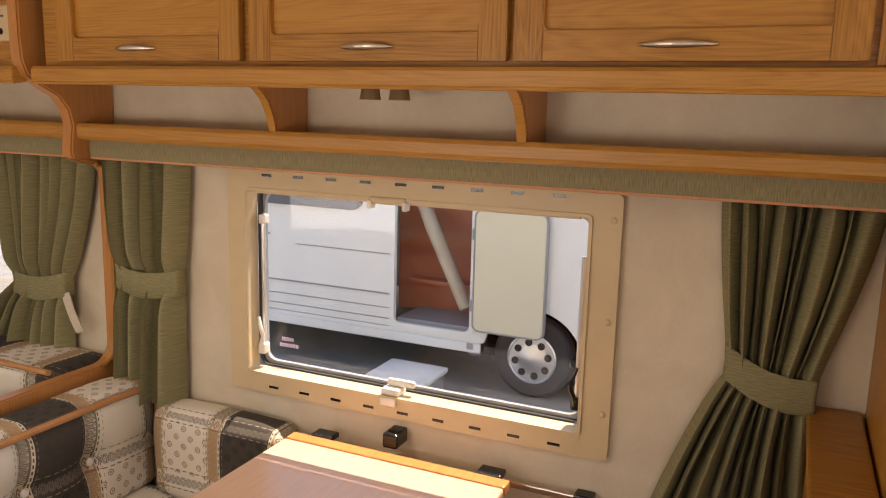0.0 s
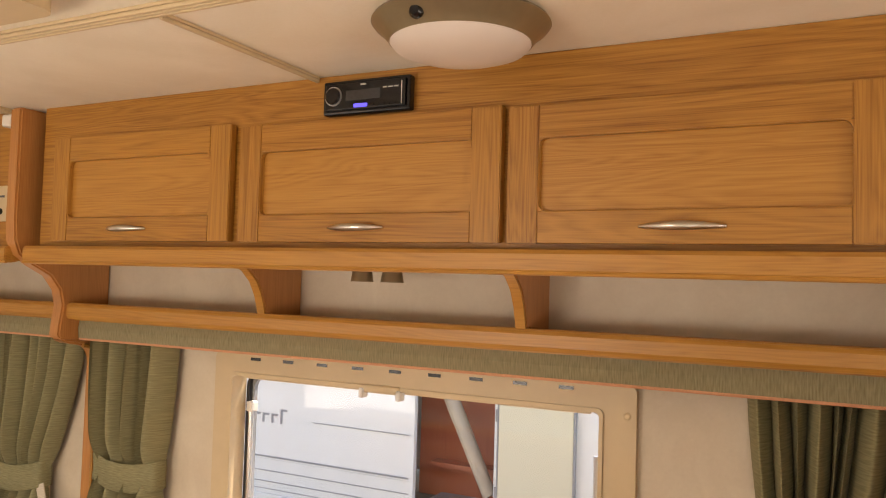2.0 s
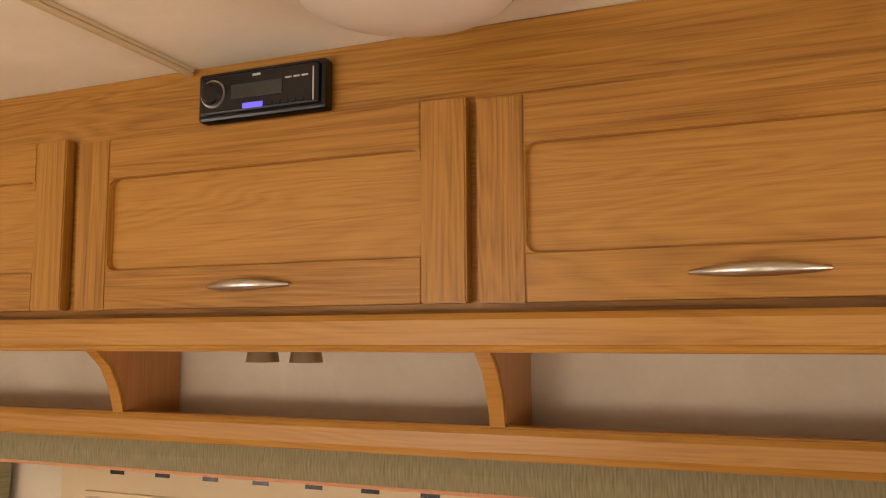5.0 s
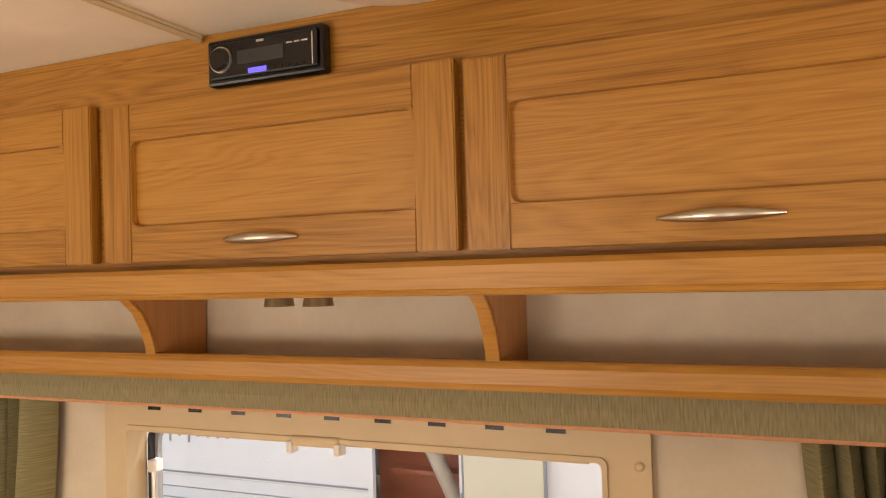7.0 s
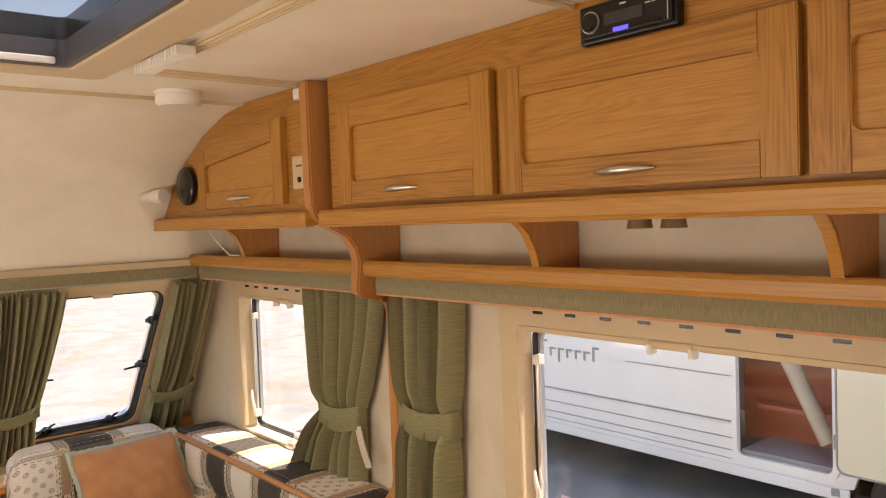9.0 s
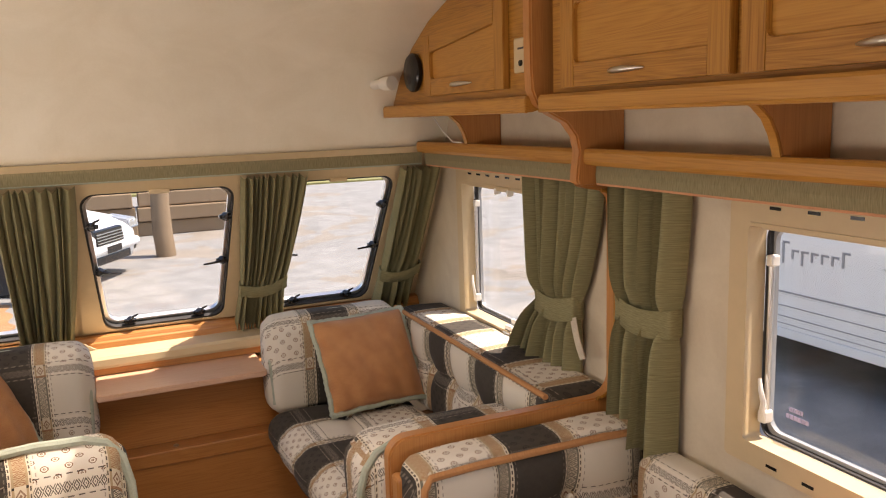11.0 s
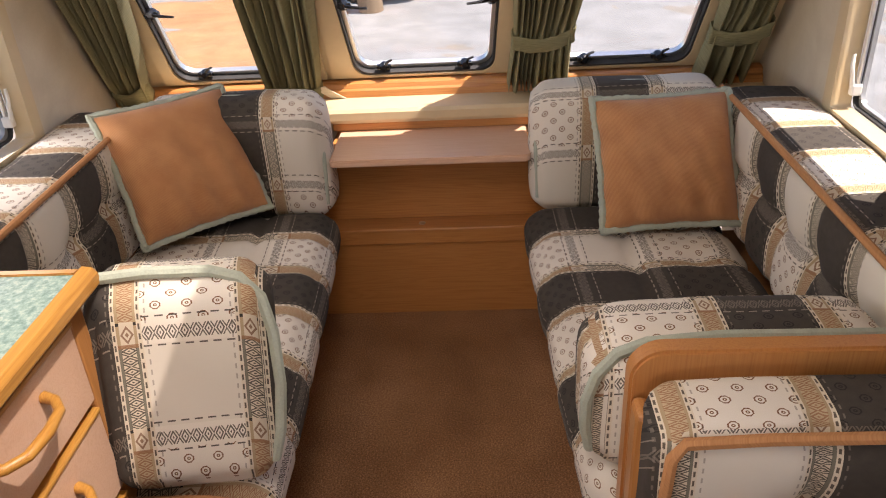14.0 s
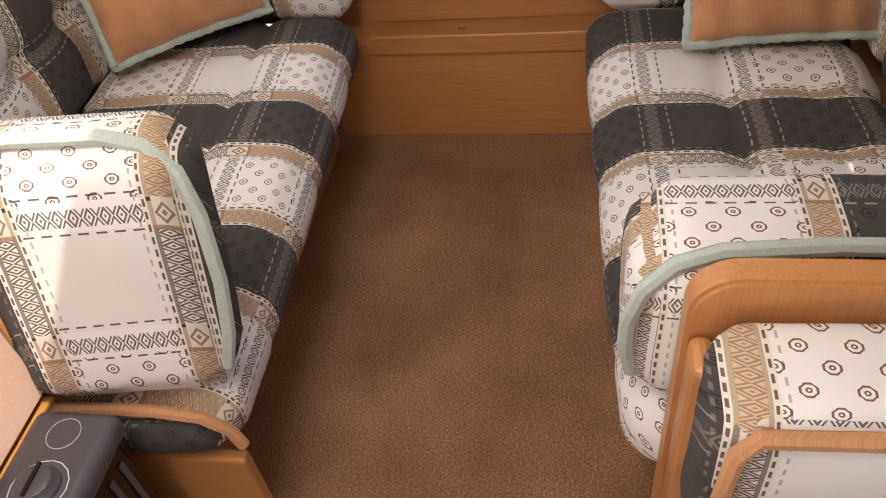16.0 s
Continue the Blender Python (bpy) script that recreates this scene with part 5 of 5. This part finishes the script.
part("handle_bar", box(-1.752, -1.742, 0.30, 0.76, CEILZ - 0.022, CEILZ - 0.008, 0.003), WHITE, roofl)

# ---- things on the lockers ----
radio = thing("car_radio", (-0.777, 1.39, 1.855), "black car radio with a blue-lit bar let into the locker", "radio")
part("body", box(-0.874, -0.682, 1.374, 1.3945, 1.852, 1.917, 0.004), BLACK, radio)
part("fascia", box(-0.867, -0.689, 1.3695, 1.3738, 1.859, 1.911, 0.003), BLACK, radio, "dark glossy fascia")
part("knob", lathe([(0.016, 0.0), (0.016, -0.006), (0.013, -0.009), (0.005, -0.009)], (-0.846, 1.3695, 1.886), "y", 24), BLACK, radio, "round volume knob", smooth=True)
part("knob_ring", ring([(-0.846 + 0.0185 * math.cos(i * 0.2618), 1.886 + 0.0185 * math.sin(i * 0.2618)) for i in range(24)], [(-0.846 + 0.0165 * math.cos(i * 0.2618), 1.886 + 0.0165 * math.sin(i * 0.2618)) for i in range(24)], "y", 1.3665, 1.3694), ALU, radio, smooth=True)
LCD = mat_plain("display", (0.04, 0.042, 0.045), 0.2, 0, 0.2, 200, 0.0)
part("display", box(-0.818, -0.742, 1.3682, 1.3694, 1.876, 1.895), LCD, radio, "grey unlit display")
BLUE = Mat("blue_glow", 0.4)
BLUE.color((0.02, 0.03, 0.5))
BLUE.b.inputs["Emission Color"].default_value = (0.08, 0.07, 1.0, 1)
BLUE.b.inputs["Emission Strength"].default_value = 0.7
part("lit_button", box(-0.800, -0.770, 1.3678, 1.3693, 1.862, 1.869, 0.0006), BLUE.m, radio, "blue-lit button")
part("lit_line", box(-0.866, -0.690, 1.3684, 1.3692, 1.8595, 1.8606), LCD, radio)
part("lit_end", box(-0.697, -0.6955, 1.3680, 1.3692, 1.862, 1.905), ALU, radio)
for i in range(6):
    part("key", box(-0.765 + i * 0.0115, -0.756 + i * 0.0115, 1.3682, 1.3693, 1.863, 1.867), BLACK, radio)
part("marking", box(-0.786, -0.774, 1.3686, 1.3694, 1.9035, 1.9065), ALU, radio)
for i in range(3):
    part("marking", box(-0.737 + 0.012 * i, -0.728 + 0.012 * i, 1.3686, 1.3694, 1.8945, 1.8965), ALU, radio)

socket = thing("wall_socket", (-1.86, 1.39, 1.66), "cream wall plate with an aerial socket on the locker", "socket")
part("plate", box(-1.899, -1.822, 1.386, 1.3945, 1.658, 1.748, 0.004), CREAM, socket)
part("jack", lathe([(0.008, 0.0), (0.008, -0.004), (0.004, -0.005)], (-1.858, 1.3858, 1.683), "y", 14), BLACK, socket)
part("slot", box(-1.875, -1.845, 1.3848, 1.3858, 1.718, 1.723), GREY, socket)

spk = thing("reading_speaker", (-2.66, 1.34, 1.71), "black round speaker on a white swivel mount", "speaker")
part("disc", lathe([(0.058, 0.0), (0.066, -0.006), (0.066, -0.018), (0.058, -0.026), (0.02, -0.03)], (-2.615, 1.3945, 1.705), "y", 32), BLACK, spk, smooth=True)
mount = thing("spot_lamp", (-2.72, 1.33, 1.66), "white swivel reading lamp on the front locker end", "lamp")
part("stem", tube([(-2.80, 1.30, 1.675), (-2.75, 1.31, 1.675)], 0.018, sides=14), WHITE, mount, smooth=True)
part("shade", tube([(-2.75, 1.31, 1.675), (-2.735, 1.315, 1.675), (-2.69, 1.33, 1.675)], [0.018, 0.024, 0.026], sides=18), WHITE, mount, smooth=True)

for x in (-0.862, -0.790):
    cupl = thing("downlight", (x, 1.515, 1.57), "small bronze cup downlight under the locker", "lamp", "shelf downlights")
    part("cup", lathe([(0.017, 0.0), (0.017, -0.004), (0.019, -0.006), (0.024, -0.035), (0.021, -0.035), (0.016, -0.008)], (x, 1.515, 1.5695), "z", 20), BRONZE, cupl, smooth=True)
    part("glass", lathe([(0.020, -0.03), (0.006, -0.033)], (x, 1.515, 1.5695), "z", 16), FROST, cupl, smooth=True)
cable = thing("lamp_cable", (-2.5, 1.5, 1.5), "thin white cable hanging under the locker", "cable")
part("wire", tube([(-2.62, 1.44, 1.566), (-2.60, 1.45, 1.545), (-2.575, 1.47, 1.50), (-2.56, 1.50, 1.462), (-2.52, 1.52, 1.460)], 0.0025, sides=6), WHITE, cable, smooth=True)

# ---- outside ----
GZ = -0.42


def mat_gravel():
    k = Mat("gravel", 0.9)
    v = k.coords()
    a = k.noise(v, 55, 4, 0.7)
    b = k.noise(v, 0.35, 4, 0.6, 0.5)
    c = k.noise(v, 3.0, 3)
    base = k.ramp(a * 0.6 + c * 0.4, [(0.3, (0.14, 0.136, 0.13)), (0.7, (0.33, 0.322, 0.31))])
    k.color(k.mix(b.between(0.56, 0.62) * 0.4, base, (0.24, 0.17, 0.10)))
    k.bump(a, 0.35, 0.004)
    return k.m


gr = part("ground", box(-300, 300, -300, 300, GZ - 0.3, GZ), mat_gravel())
tagged(gr, "pale grey gravel yard", "ground", kind="structure")
VANWHITE = mat_plain("caravan_paint", (0.84, 0.835, 0.81), 0.3, 0, 0.05, 3, 0.03)
VANCREAM = mat_plain("cream_door_paint", (0.72, 0.67, 0.50), 0.35, 0, 0.03, 4, 0.02)
VANGREY = mat_plain("grey_trim", (0.30, 0.30, 0.31), 0.5, 0, 0.1, 10, 0.02)
POLE = mat_plain("wrapped_pole", (0.50, 0.42, 0.32), 0.35, 0, 0.25, 20, 0.2)
DARKGLASS = mat_plain("dark_window", (0.10, 0.115, 0.14), 0.25, 0, 0.1, 4, 0.0)
DARKIN = mat_wood("cherry_interior", "z", (0.48, 0.15, 0.085), (0.34, 0.09, 0.05))


def next_caravan():
    """The neighbour: aluminium side with swages, open doorway, stable door folded back, window, wheel, step."""
    Y = 4.9
    t = thing("caravan", (-2.5, Y + 1.1, GZ), "white touring caravan with its door open, parked alongside", "caravan")
    x0, x1 = -6.2, 1.2
    wcx, wr = -1.513, 0.36
    arch = [(wcx + wr * math.cos(radians(a)), -0.154 + wr * math.sin(radians(a))) for a in range(0, 181, 12)]
    zb = -0.10
    def side(px0, px1, pz0, pz1):
        return box(px0, px1, Y, Y + 0.03, pz0, pz1)
    bm = side(x0, -2.57, zb, 1.75)
    box(-2.57, -1.965, Y, Y + 0.03, zb, -0.02, bm=bm)
    box(-2.57, -1.965, Y, Y + 0.03, 1.45, 1.75, bm=bm)
    right = [(-1.965, zb)] + [(a, max(b, zb)) for a, b in arch[::-1] if b > zb] + [(x1, zb), (x1, 1.75), (-1.965, 1.75)]
    prism(right, "y", Y, Y + 0.03, bm=bm)
    part("side_wall", bm, VANWHITE, t)
    part("body_shell", box(x0, x1, Y + 0.75, Y + 2.1, 0.02, 2.05, 0.15, 4), VANWHITE, t, smooth=True)
    part("roof_edge", prism([(Y - 0.02, 1.74), (Y + 0.1, 1.95), (Y + 0.75, 2.05), (Y + 0.75, 1.74)], "x", x0, x1, 0.02), VANWHITE, t)
    part("floor_pan", box(x0, x1, Y + 0.02, Y + 2.1, zb - 0.06, zb - 0.005), BLACK, t)
    part("room_back", box(-2.75, -1.80, Y + 0.42, Y + 0.46, -0.02, 1.6), DARKIN, t, "cherry-red cupboard seen through the doorway")
    part("room_shelf", box(-2.6, -1.96, Y + 0.30, Y + 0.415, 0.22, 0.25), DARKIN, t)
    part("step_board", box(-2.56, -1.97, Y + 0.035, Y + 0.6, -0.04, 0.01), VANGREY, t, "grey door sill")
    part("door_surround", ring(round_rect(-2.60, -1.935, -0.05, 1.48, 0.07), round_rect(-2.565, -1.97, -0.015, 1.445, 0.05), "y", Y - 0.02, Y + 0.0), VANWHITE, t, smooth=True)
    part("bundle", tube([(-2.50, Y + 0.22, 0.95), (-2.38, Y + 0.20, 0.70), (-2.05, Y + 0.12, 0.12)], [0.05, 0.055, 0.05], sides=12), POLE, t, "plastic-wrapped rolled pole", smooth=True)
    d = part("open_door", prism(round_rect(-1.93, -1.425, 0.02, 0.86, 0.05), "y", Y - 0.06, Y - 0.025, 0.006), VANCREAM, t, "cream lower door folded back", smooth=True)
    part("door_trim", ring(round_rect(-1.936, -1.419, 0.014, 0.866, 0.055), round_rect(-1.927, -1.428, 0.023, 0.857, 0.05), "y", Y - 0.062, Y - 0.02), VANGREY, d)
    for z in (0.15, 0.65):
        part("hinge", box(-1.955, -1.935, Y - 0.05, Y - 0.02, z, z + 0.08, 0.004), VANGREY, d)
    for z, h, m in ((0.48, 0.006, VANGREY), (0.185, 0.012, VANGREY), (0.165, 0.006, VANWHITE), (0.08, 0.006, VANGREY), (0.0, 0.006, VANGREY), (-0.055, 0.004, VANGREY)):
        xs = (-3.42, -2.61) if z == 0.48 else (x0, -2.61)
        part("swage_line", box(xs[0], xs[1], Y - 0.008, Y - 0.0005, z - h / 2, z + h / 2, 0.0015), m, t)
        if z in (0.48, 0.0):
            part("swage_line", box(-1.15, x1, Y - 0.008, Y - 0.0005, z - h / 2, z + h / 2, 0.0015), m, t)
    part("skirt", box(x0, -1.88, Y - 0.025, Y - 0.001, -0.155, -0.085, 0.008), VANWHITE, t, "white sill rail")
    part("sill_end", box(-1.98, -1.93, Y - 0.03, Y - 0.0255, -0.13, -0.085, 0.002), VANGREY, t)
    part("side_window", prism(round_rect(-3.95, -2.84, 0.78, 1.35, 0.08), "y", Y - 0.03, Y - 0.001), DARKGLASS, t, "smoked side window")
    part("window_back", prism(round_rect(-3.94, -2.85, 0.79, 1.34, 0.08), "y", Y - 0.0009, Y - 0.0003), VANGREY, t)
    w = part("wheel", lathe([(0.17, -0.07), (0.255, -0.075), (0.277, -0.05), (0.280, 0.05), (0.26, 0.08)], (wcx, Y + 0.08, -0.14), "y", 40), RUBBER, t, "black tyre", smooth=True)
    rim = part("rim", lathe([(0.175, -0.068), (0.165, -0.074), (0.155, -0.062), (0.05, -0.075), (0.03, -0.085)], (wcx, Y + 0.075, -0.14), "y", 40), ALU, w, "silver wheel trim", smooth=True)
    for i in range(8):
        a = i * math.pi / 4 + 0.2
        c = Vector((wcx + 0.118 * math.cos(a), Y + 0.004, -0.14 + 0.118 * math.sin(a)))
        part("trim_hole", lathe([(0.026, -0.004), (0.026, 0.003)], tuple(c), "y", 12), BLACK, w)
    part("arch_liner", box(wcx - 0.40, wcx + 0.40, Y + 0.2, Y + 0.24, -0.10, 0.26), BLACK, t)
    part("corner_steady", tube([(-1.98, Y + 0.05, -0.16), (-1.90, Y + 0.05, -0.16)], 0.035, sides=12), ALU, t)
    # badge on the side: plain grey strokes
    bm = bmesh.new()
    for n in range(7):
        x, tall = -4.235 + n * 0.085, (0.125 if n == 0 else 0.11 if n == 6 else 0.07)
        low = 0.40 if n in (0, 2) else 0.44
        box(x, x + 0.018, Y - 0.006, Y - 0.002, low, 0.44 + tall, bm=bm)
        box(x + 0.019, x + 0.062, Y - 0.006, Y - 0.002, 0.44 + tall - 0.016, 0.44 + tall, bm=bm)
    part("badge", bm, VANGREY, t)
    return t


next_caravan()
stepbox = thing("step_stool", (-2.28, 4.55, GZ), "white plastic caravan step on the gravel", "step")
part("tread", box(-2.50, -2.06, 4.30, 4.75, GZ + 0.14, GZ + 0.18, 0.012), VANWHITE, stepbox)
for x in (-2.48, -2.12):
    part("leg", box(x, x + 0.04, 4.33, 4.72, GZ, GZ + 0.139, 0.004), VANGREY, stepbox)

CARWHITE = mat_plain("white_car_paint", (0.78, 0.78, 0.78), 0.18, 0, 0.02, 3, 0.0)
CARGREY = mat_plain("grey_car_paint", (0.26, 0.25, 0.27), 0.25, 0.2, 0.03, 3, 0.0)
LAMPGLASS = mat_plain("headlamp_glass", (0.35, 0.36, 0.38), 0.1, 0.3, 0.2, 60, 0.1)
BARK = mat_wood("weathered_timber", "z", (0.30, 0.21, 0.13), (0.17, 0.11, 0.065), 0.8)
ORANGE = mat_plain("orange_spread", (0.36, 0.19, 0.085), 0.95, 0, 0.3, 6, 0.6)
VERGE = mat_plain("dry_grass", (0.20, 0.19, 0.07), 0.95, 0, 0.35, 12, 0.8)


def car(m, paint, label):
    """A saloon car, nose along +x at x = 0: body by cross-sections, glass, lamps, grille, bumper, wheels."""
    t = thing("parked_car", (0, 0, 0), label, "car", "parked cars")
    # stations: x, half-width at sill, half-width at waist, sill z, waist z, top z (bonnet or roof), half-width on top
    st = [(0.0, 0.62, 0.66, 0.30, 0.52, 0.60, 0.55), (-0.10, 0.80, 0.83, 0.22, 0.60, 0.70, 0.66), (-0.35, 0.86, 0.89, 0.20, 0.68, 0.80, 0.72), (-0.9, 0.89, 0.92, 0.20, 0.76, 0.90, 0.78), (-1.45, 0.90, 0.93, 0.20, 0.82, 0.98, 0.80),
          (-2.1, 0.90, 0.93, 0.20, 0.88, 1.36, 0.64), (-2.6, 0.90, 0.93, 0.20, 0.90, 1.45, 0.62), (-3.3, 0.90, 0.93, 0.20, 0.92, 1.42, 0.62), (-4.0, 0.89, 0.92, 0.22, 0.95, 1.12, 0.70), (-4.6, 0.86, 0.88, 0.25, 0.95, 1.08, 0.72), (-4.85, 0.78, 0.80, 0.32, 0.85, 0.98, 0.66)]
    bm = bmesh.new()
    rows = []
    for x, a, b, zs, zw, zt, c in st:
        half = [(a * 0.9, zs), (a, zs + 0.06), (b, (zs + zw) / 2), (b * 0.99, zw), (b * 0.95, zw + 0.03), (c + (b - c) * 0.1, zt - (zt - zw) * 0.12), (c * 0.9, zt - 0.012), (c * 0.45, zt)]
        rows.append([bm.verts.new((x, y, z)) for y, z in half] + [bm.verts.new((x, -y, z)) for y, z in half[::-1]])
    for r0, r1 in zip(rows, rows[1:]):
        for i in range(len(r0)):
            bm.faces.new((r0[i], r0[(i + 1) % len(r0)], r1[(i + 1) % len(r0)], r1[i]))
    bm.faces.new(rows[0]), bm.faces.new(rows[-1][::-1])
    bmesh.ops.recalc_face_normals(bm, faces=bm.faces[:])
    part("body", bm, paint, t, smooth=True, angle=38)
    part("windscreen", prism([(-1.50, 0.985), (-2.08, 1.375), (-2.12, 1.36), (-1.60, 0.97)], "y", -0.63, 0.63), SMOKED, t)
    for s in (-1, 1):
        part("side_glass", prism([(-1.75, 0.96), (-2.2, 1.33), (-3.2, 1.37), (-3.85, 1.02)], "y", s * 0.80, s * 0.815), BLACK, t, "dark side windows")
        lampm = part("headlamp", prism([(-0.03, 0.60), (-0.06, 0.73), (-0.42, 0.79), (-0.36, 0.66)], "y", s * 0.60, s * 0.885, 0.02), LAMPGLASS, t, "clear headlamp")
        for k in (0.68, 0.79):
            part("reflector", lathe([(0.055, 0.0), (0.05, 0.012), (0.02, 0.015)], (-0.05, s * k, 0.67), "x", 16), ALU, lampm, smooth=True)
        part("fog_lamp", lathe([(0.05, 0.0), (0.05, 0.02)], (-0.03, s * 0.66, 0.37), "x", 14), BLACK, t)
        part("mirror", box(-1.75, -1.62, s * 0.93 - 0.09, s * 0.93 + 0.09, 0.92, 1.04, 0.03), paint, t)
        for x in (-0.92, -3.75):
            w = part("wheel", lathe([(0.20, -0.10), (0.30, -0.11), (0.325, -0.08), (0.325, 0.08), (0.30, 0.11), (0.2, 0.10)], (x, s * 0.84, 0.325), "y", 28), RUBBER, t, "black tyre", smooth=True)
            part("rim", lathe([(0.21, s * 0.085), (0.20, s * 0.10), (0.10, s * 0.075), (0.04, s * 0.09)], (x, s * 0.84, 0.325), "y", 20), ALU, w, smooth=True)
            part("arch", ring([(x + 0.37 * math.cos(a * 0.2618), 0.34 + 0.37 * math.sin(a * 0.2618)) for a in range(24)], [(x + 0.33 * math.cos(a * 0.2618), 0.34 + 0.33 * math.sin(a * 0.2618)) for a in range(24)], "y", s * 0.80, s * 0.945), BLACK, t)
    part("grille", prism([(0.02, 0.50), (0.0, 0.68), (-0.06, 0.70), (-0.03, 0.50)], "y", -0.34, 0.34, 0.008), BLACK, t)
    for i in range(4):
        part("grille_bar", box(0.0, 0.03, -0.32, 0.32, 0.525 + i * 0.038, 0.533 + i * 0.038), ALU, t)
    part("lower_intake", box(-0.04, 0.012, -0.50, 0.50, 0.25, 0.36, 0.015), BLACK, t)
    part("bumper", prism([(-0.05, 0.38), (0.04, 0.385), (0.055, 0.43), (0.045, 0.49), (-0.05, 0.50)], "y", -0.70, 0.70, 0.015), paint, t)
    part("number_plate", box(0.056, 0.062, -0.18, 0.18, 0.385, 0.475, 0.003), BLACK, t, "dark number plate")
    t.matrix_world = m
    return t


car(pose(-10.94, 0.36, GZ, 0, 0, 61), CARWHITE, "white saloon car with clear headlamps parked on gravel")
car(pose(-16.5, 3.6, GZ, 0, 0, 20), CARWHITE, "white saloon car parked behind a timber post")


def post(x, y, r, h):
    t = thing("timber_post", (x, y, GZ), "rough round timber post standing in the yard", "post", "timber posts")
    pts = [(x + 0.02 * math.sin(i * 1.7), y + 0.02 * math.cos(i * 2.1), GZ + h * i / 8) for i in range(9)]
    part("trunk", tube(pts, [r * (1.12 - 0.02 * i + 0.03 * math.sin(i * 2.4)) for i in range(9)], sides=16), BARK, t, smooth=True)


post(-10.0, -0.52, 0.13, 3.2)
post(-12.6, 1.12, 0.13, 3.2)


def sleeper_stack():
    t = thing("timber_stack", (-15.2, -0.6, GZ), "stack of weathered sawn timbers behind the cars", "timber stack")
    rnd = random.Random(4)
    for j in range(6):
        for i in range(4):
            y0 = -4.4 + i * 1.75 + rnd.uniform(-0.06, 0.06)
            part("timber", box(-15.5 + rnd.uniform(-0.06, 0.06), -15.1 + rnd.uniform(-0.06, 0.06), y0, y0 + 1.7, GZ + j * 0.27, GZ + j * 0.27 + 0.255, 0.02), BARK, t)


sleeper_stack()


def bank():
    """A low orange spread on the ground before the caravan's nose."""
    bm = bmesh.new()
    n = 40
    g = [[bm.verts.new((-7.0 - 4.5 * i / n, -4.8 + 4.4 * j / n, GZ - 0.01 + max(0, 0.05 * math.sin(math.pi * i / n) * math.sin(math.pi * j / n) * (0.8 + 0.9 * noise.noise(Vector((i * 0.25, j * 0.25, 1))))))) for j in range(n + 1)] for i in range(n + 1)]
    for i in range(n):
        for j in range(n):
            bm.faces.new((g[i][j], g[i][j + 1], g[i + 1][j + 1], g[i + 1][j]))
    bmesh.ops.recalc_face_normals(bm, faces=bm.faces[:])
    return bm


tagged(part("earth", bank(), ORANGE, smooth=True), "low orange spread on the gravel", "earth", kind="structure")
tagged(part("verge", box(-60, -24, -20, 60, GZ - 0.1, GZ + 0.06, 0.02), VERGE), "strip of dry grass beyond the yard", "grass", kind="structure")
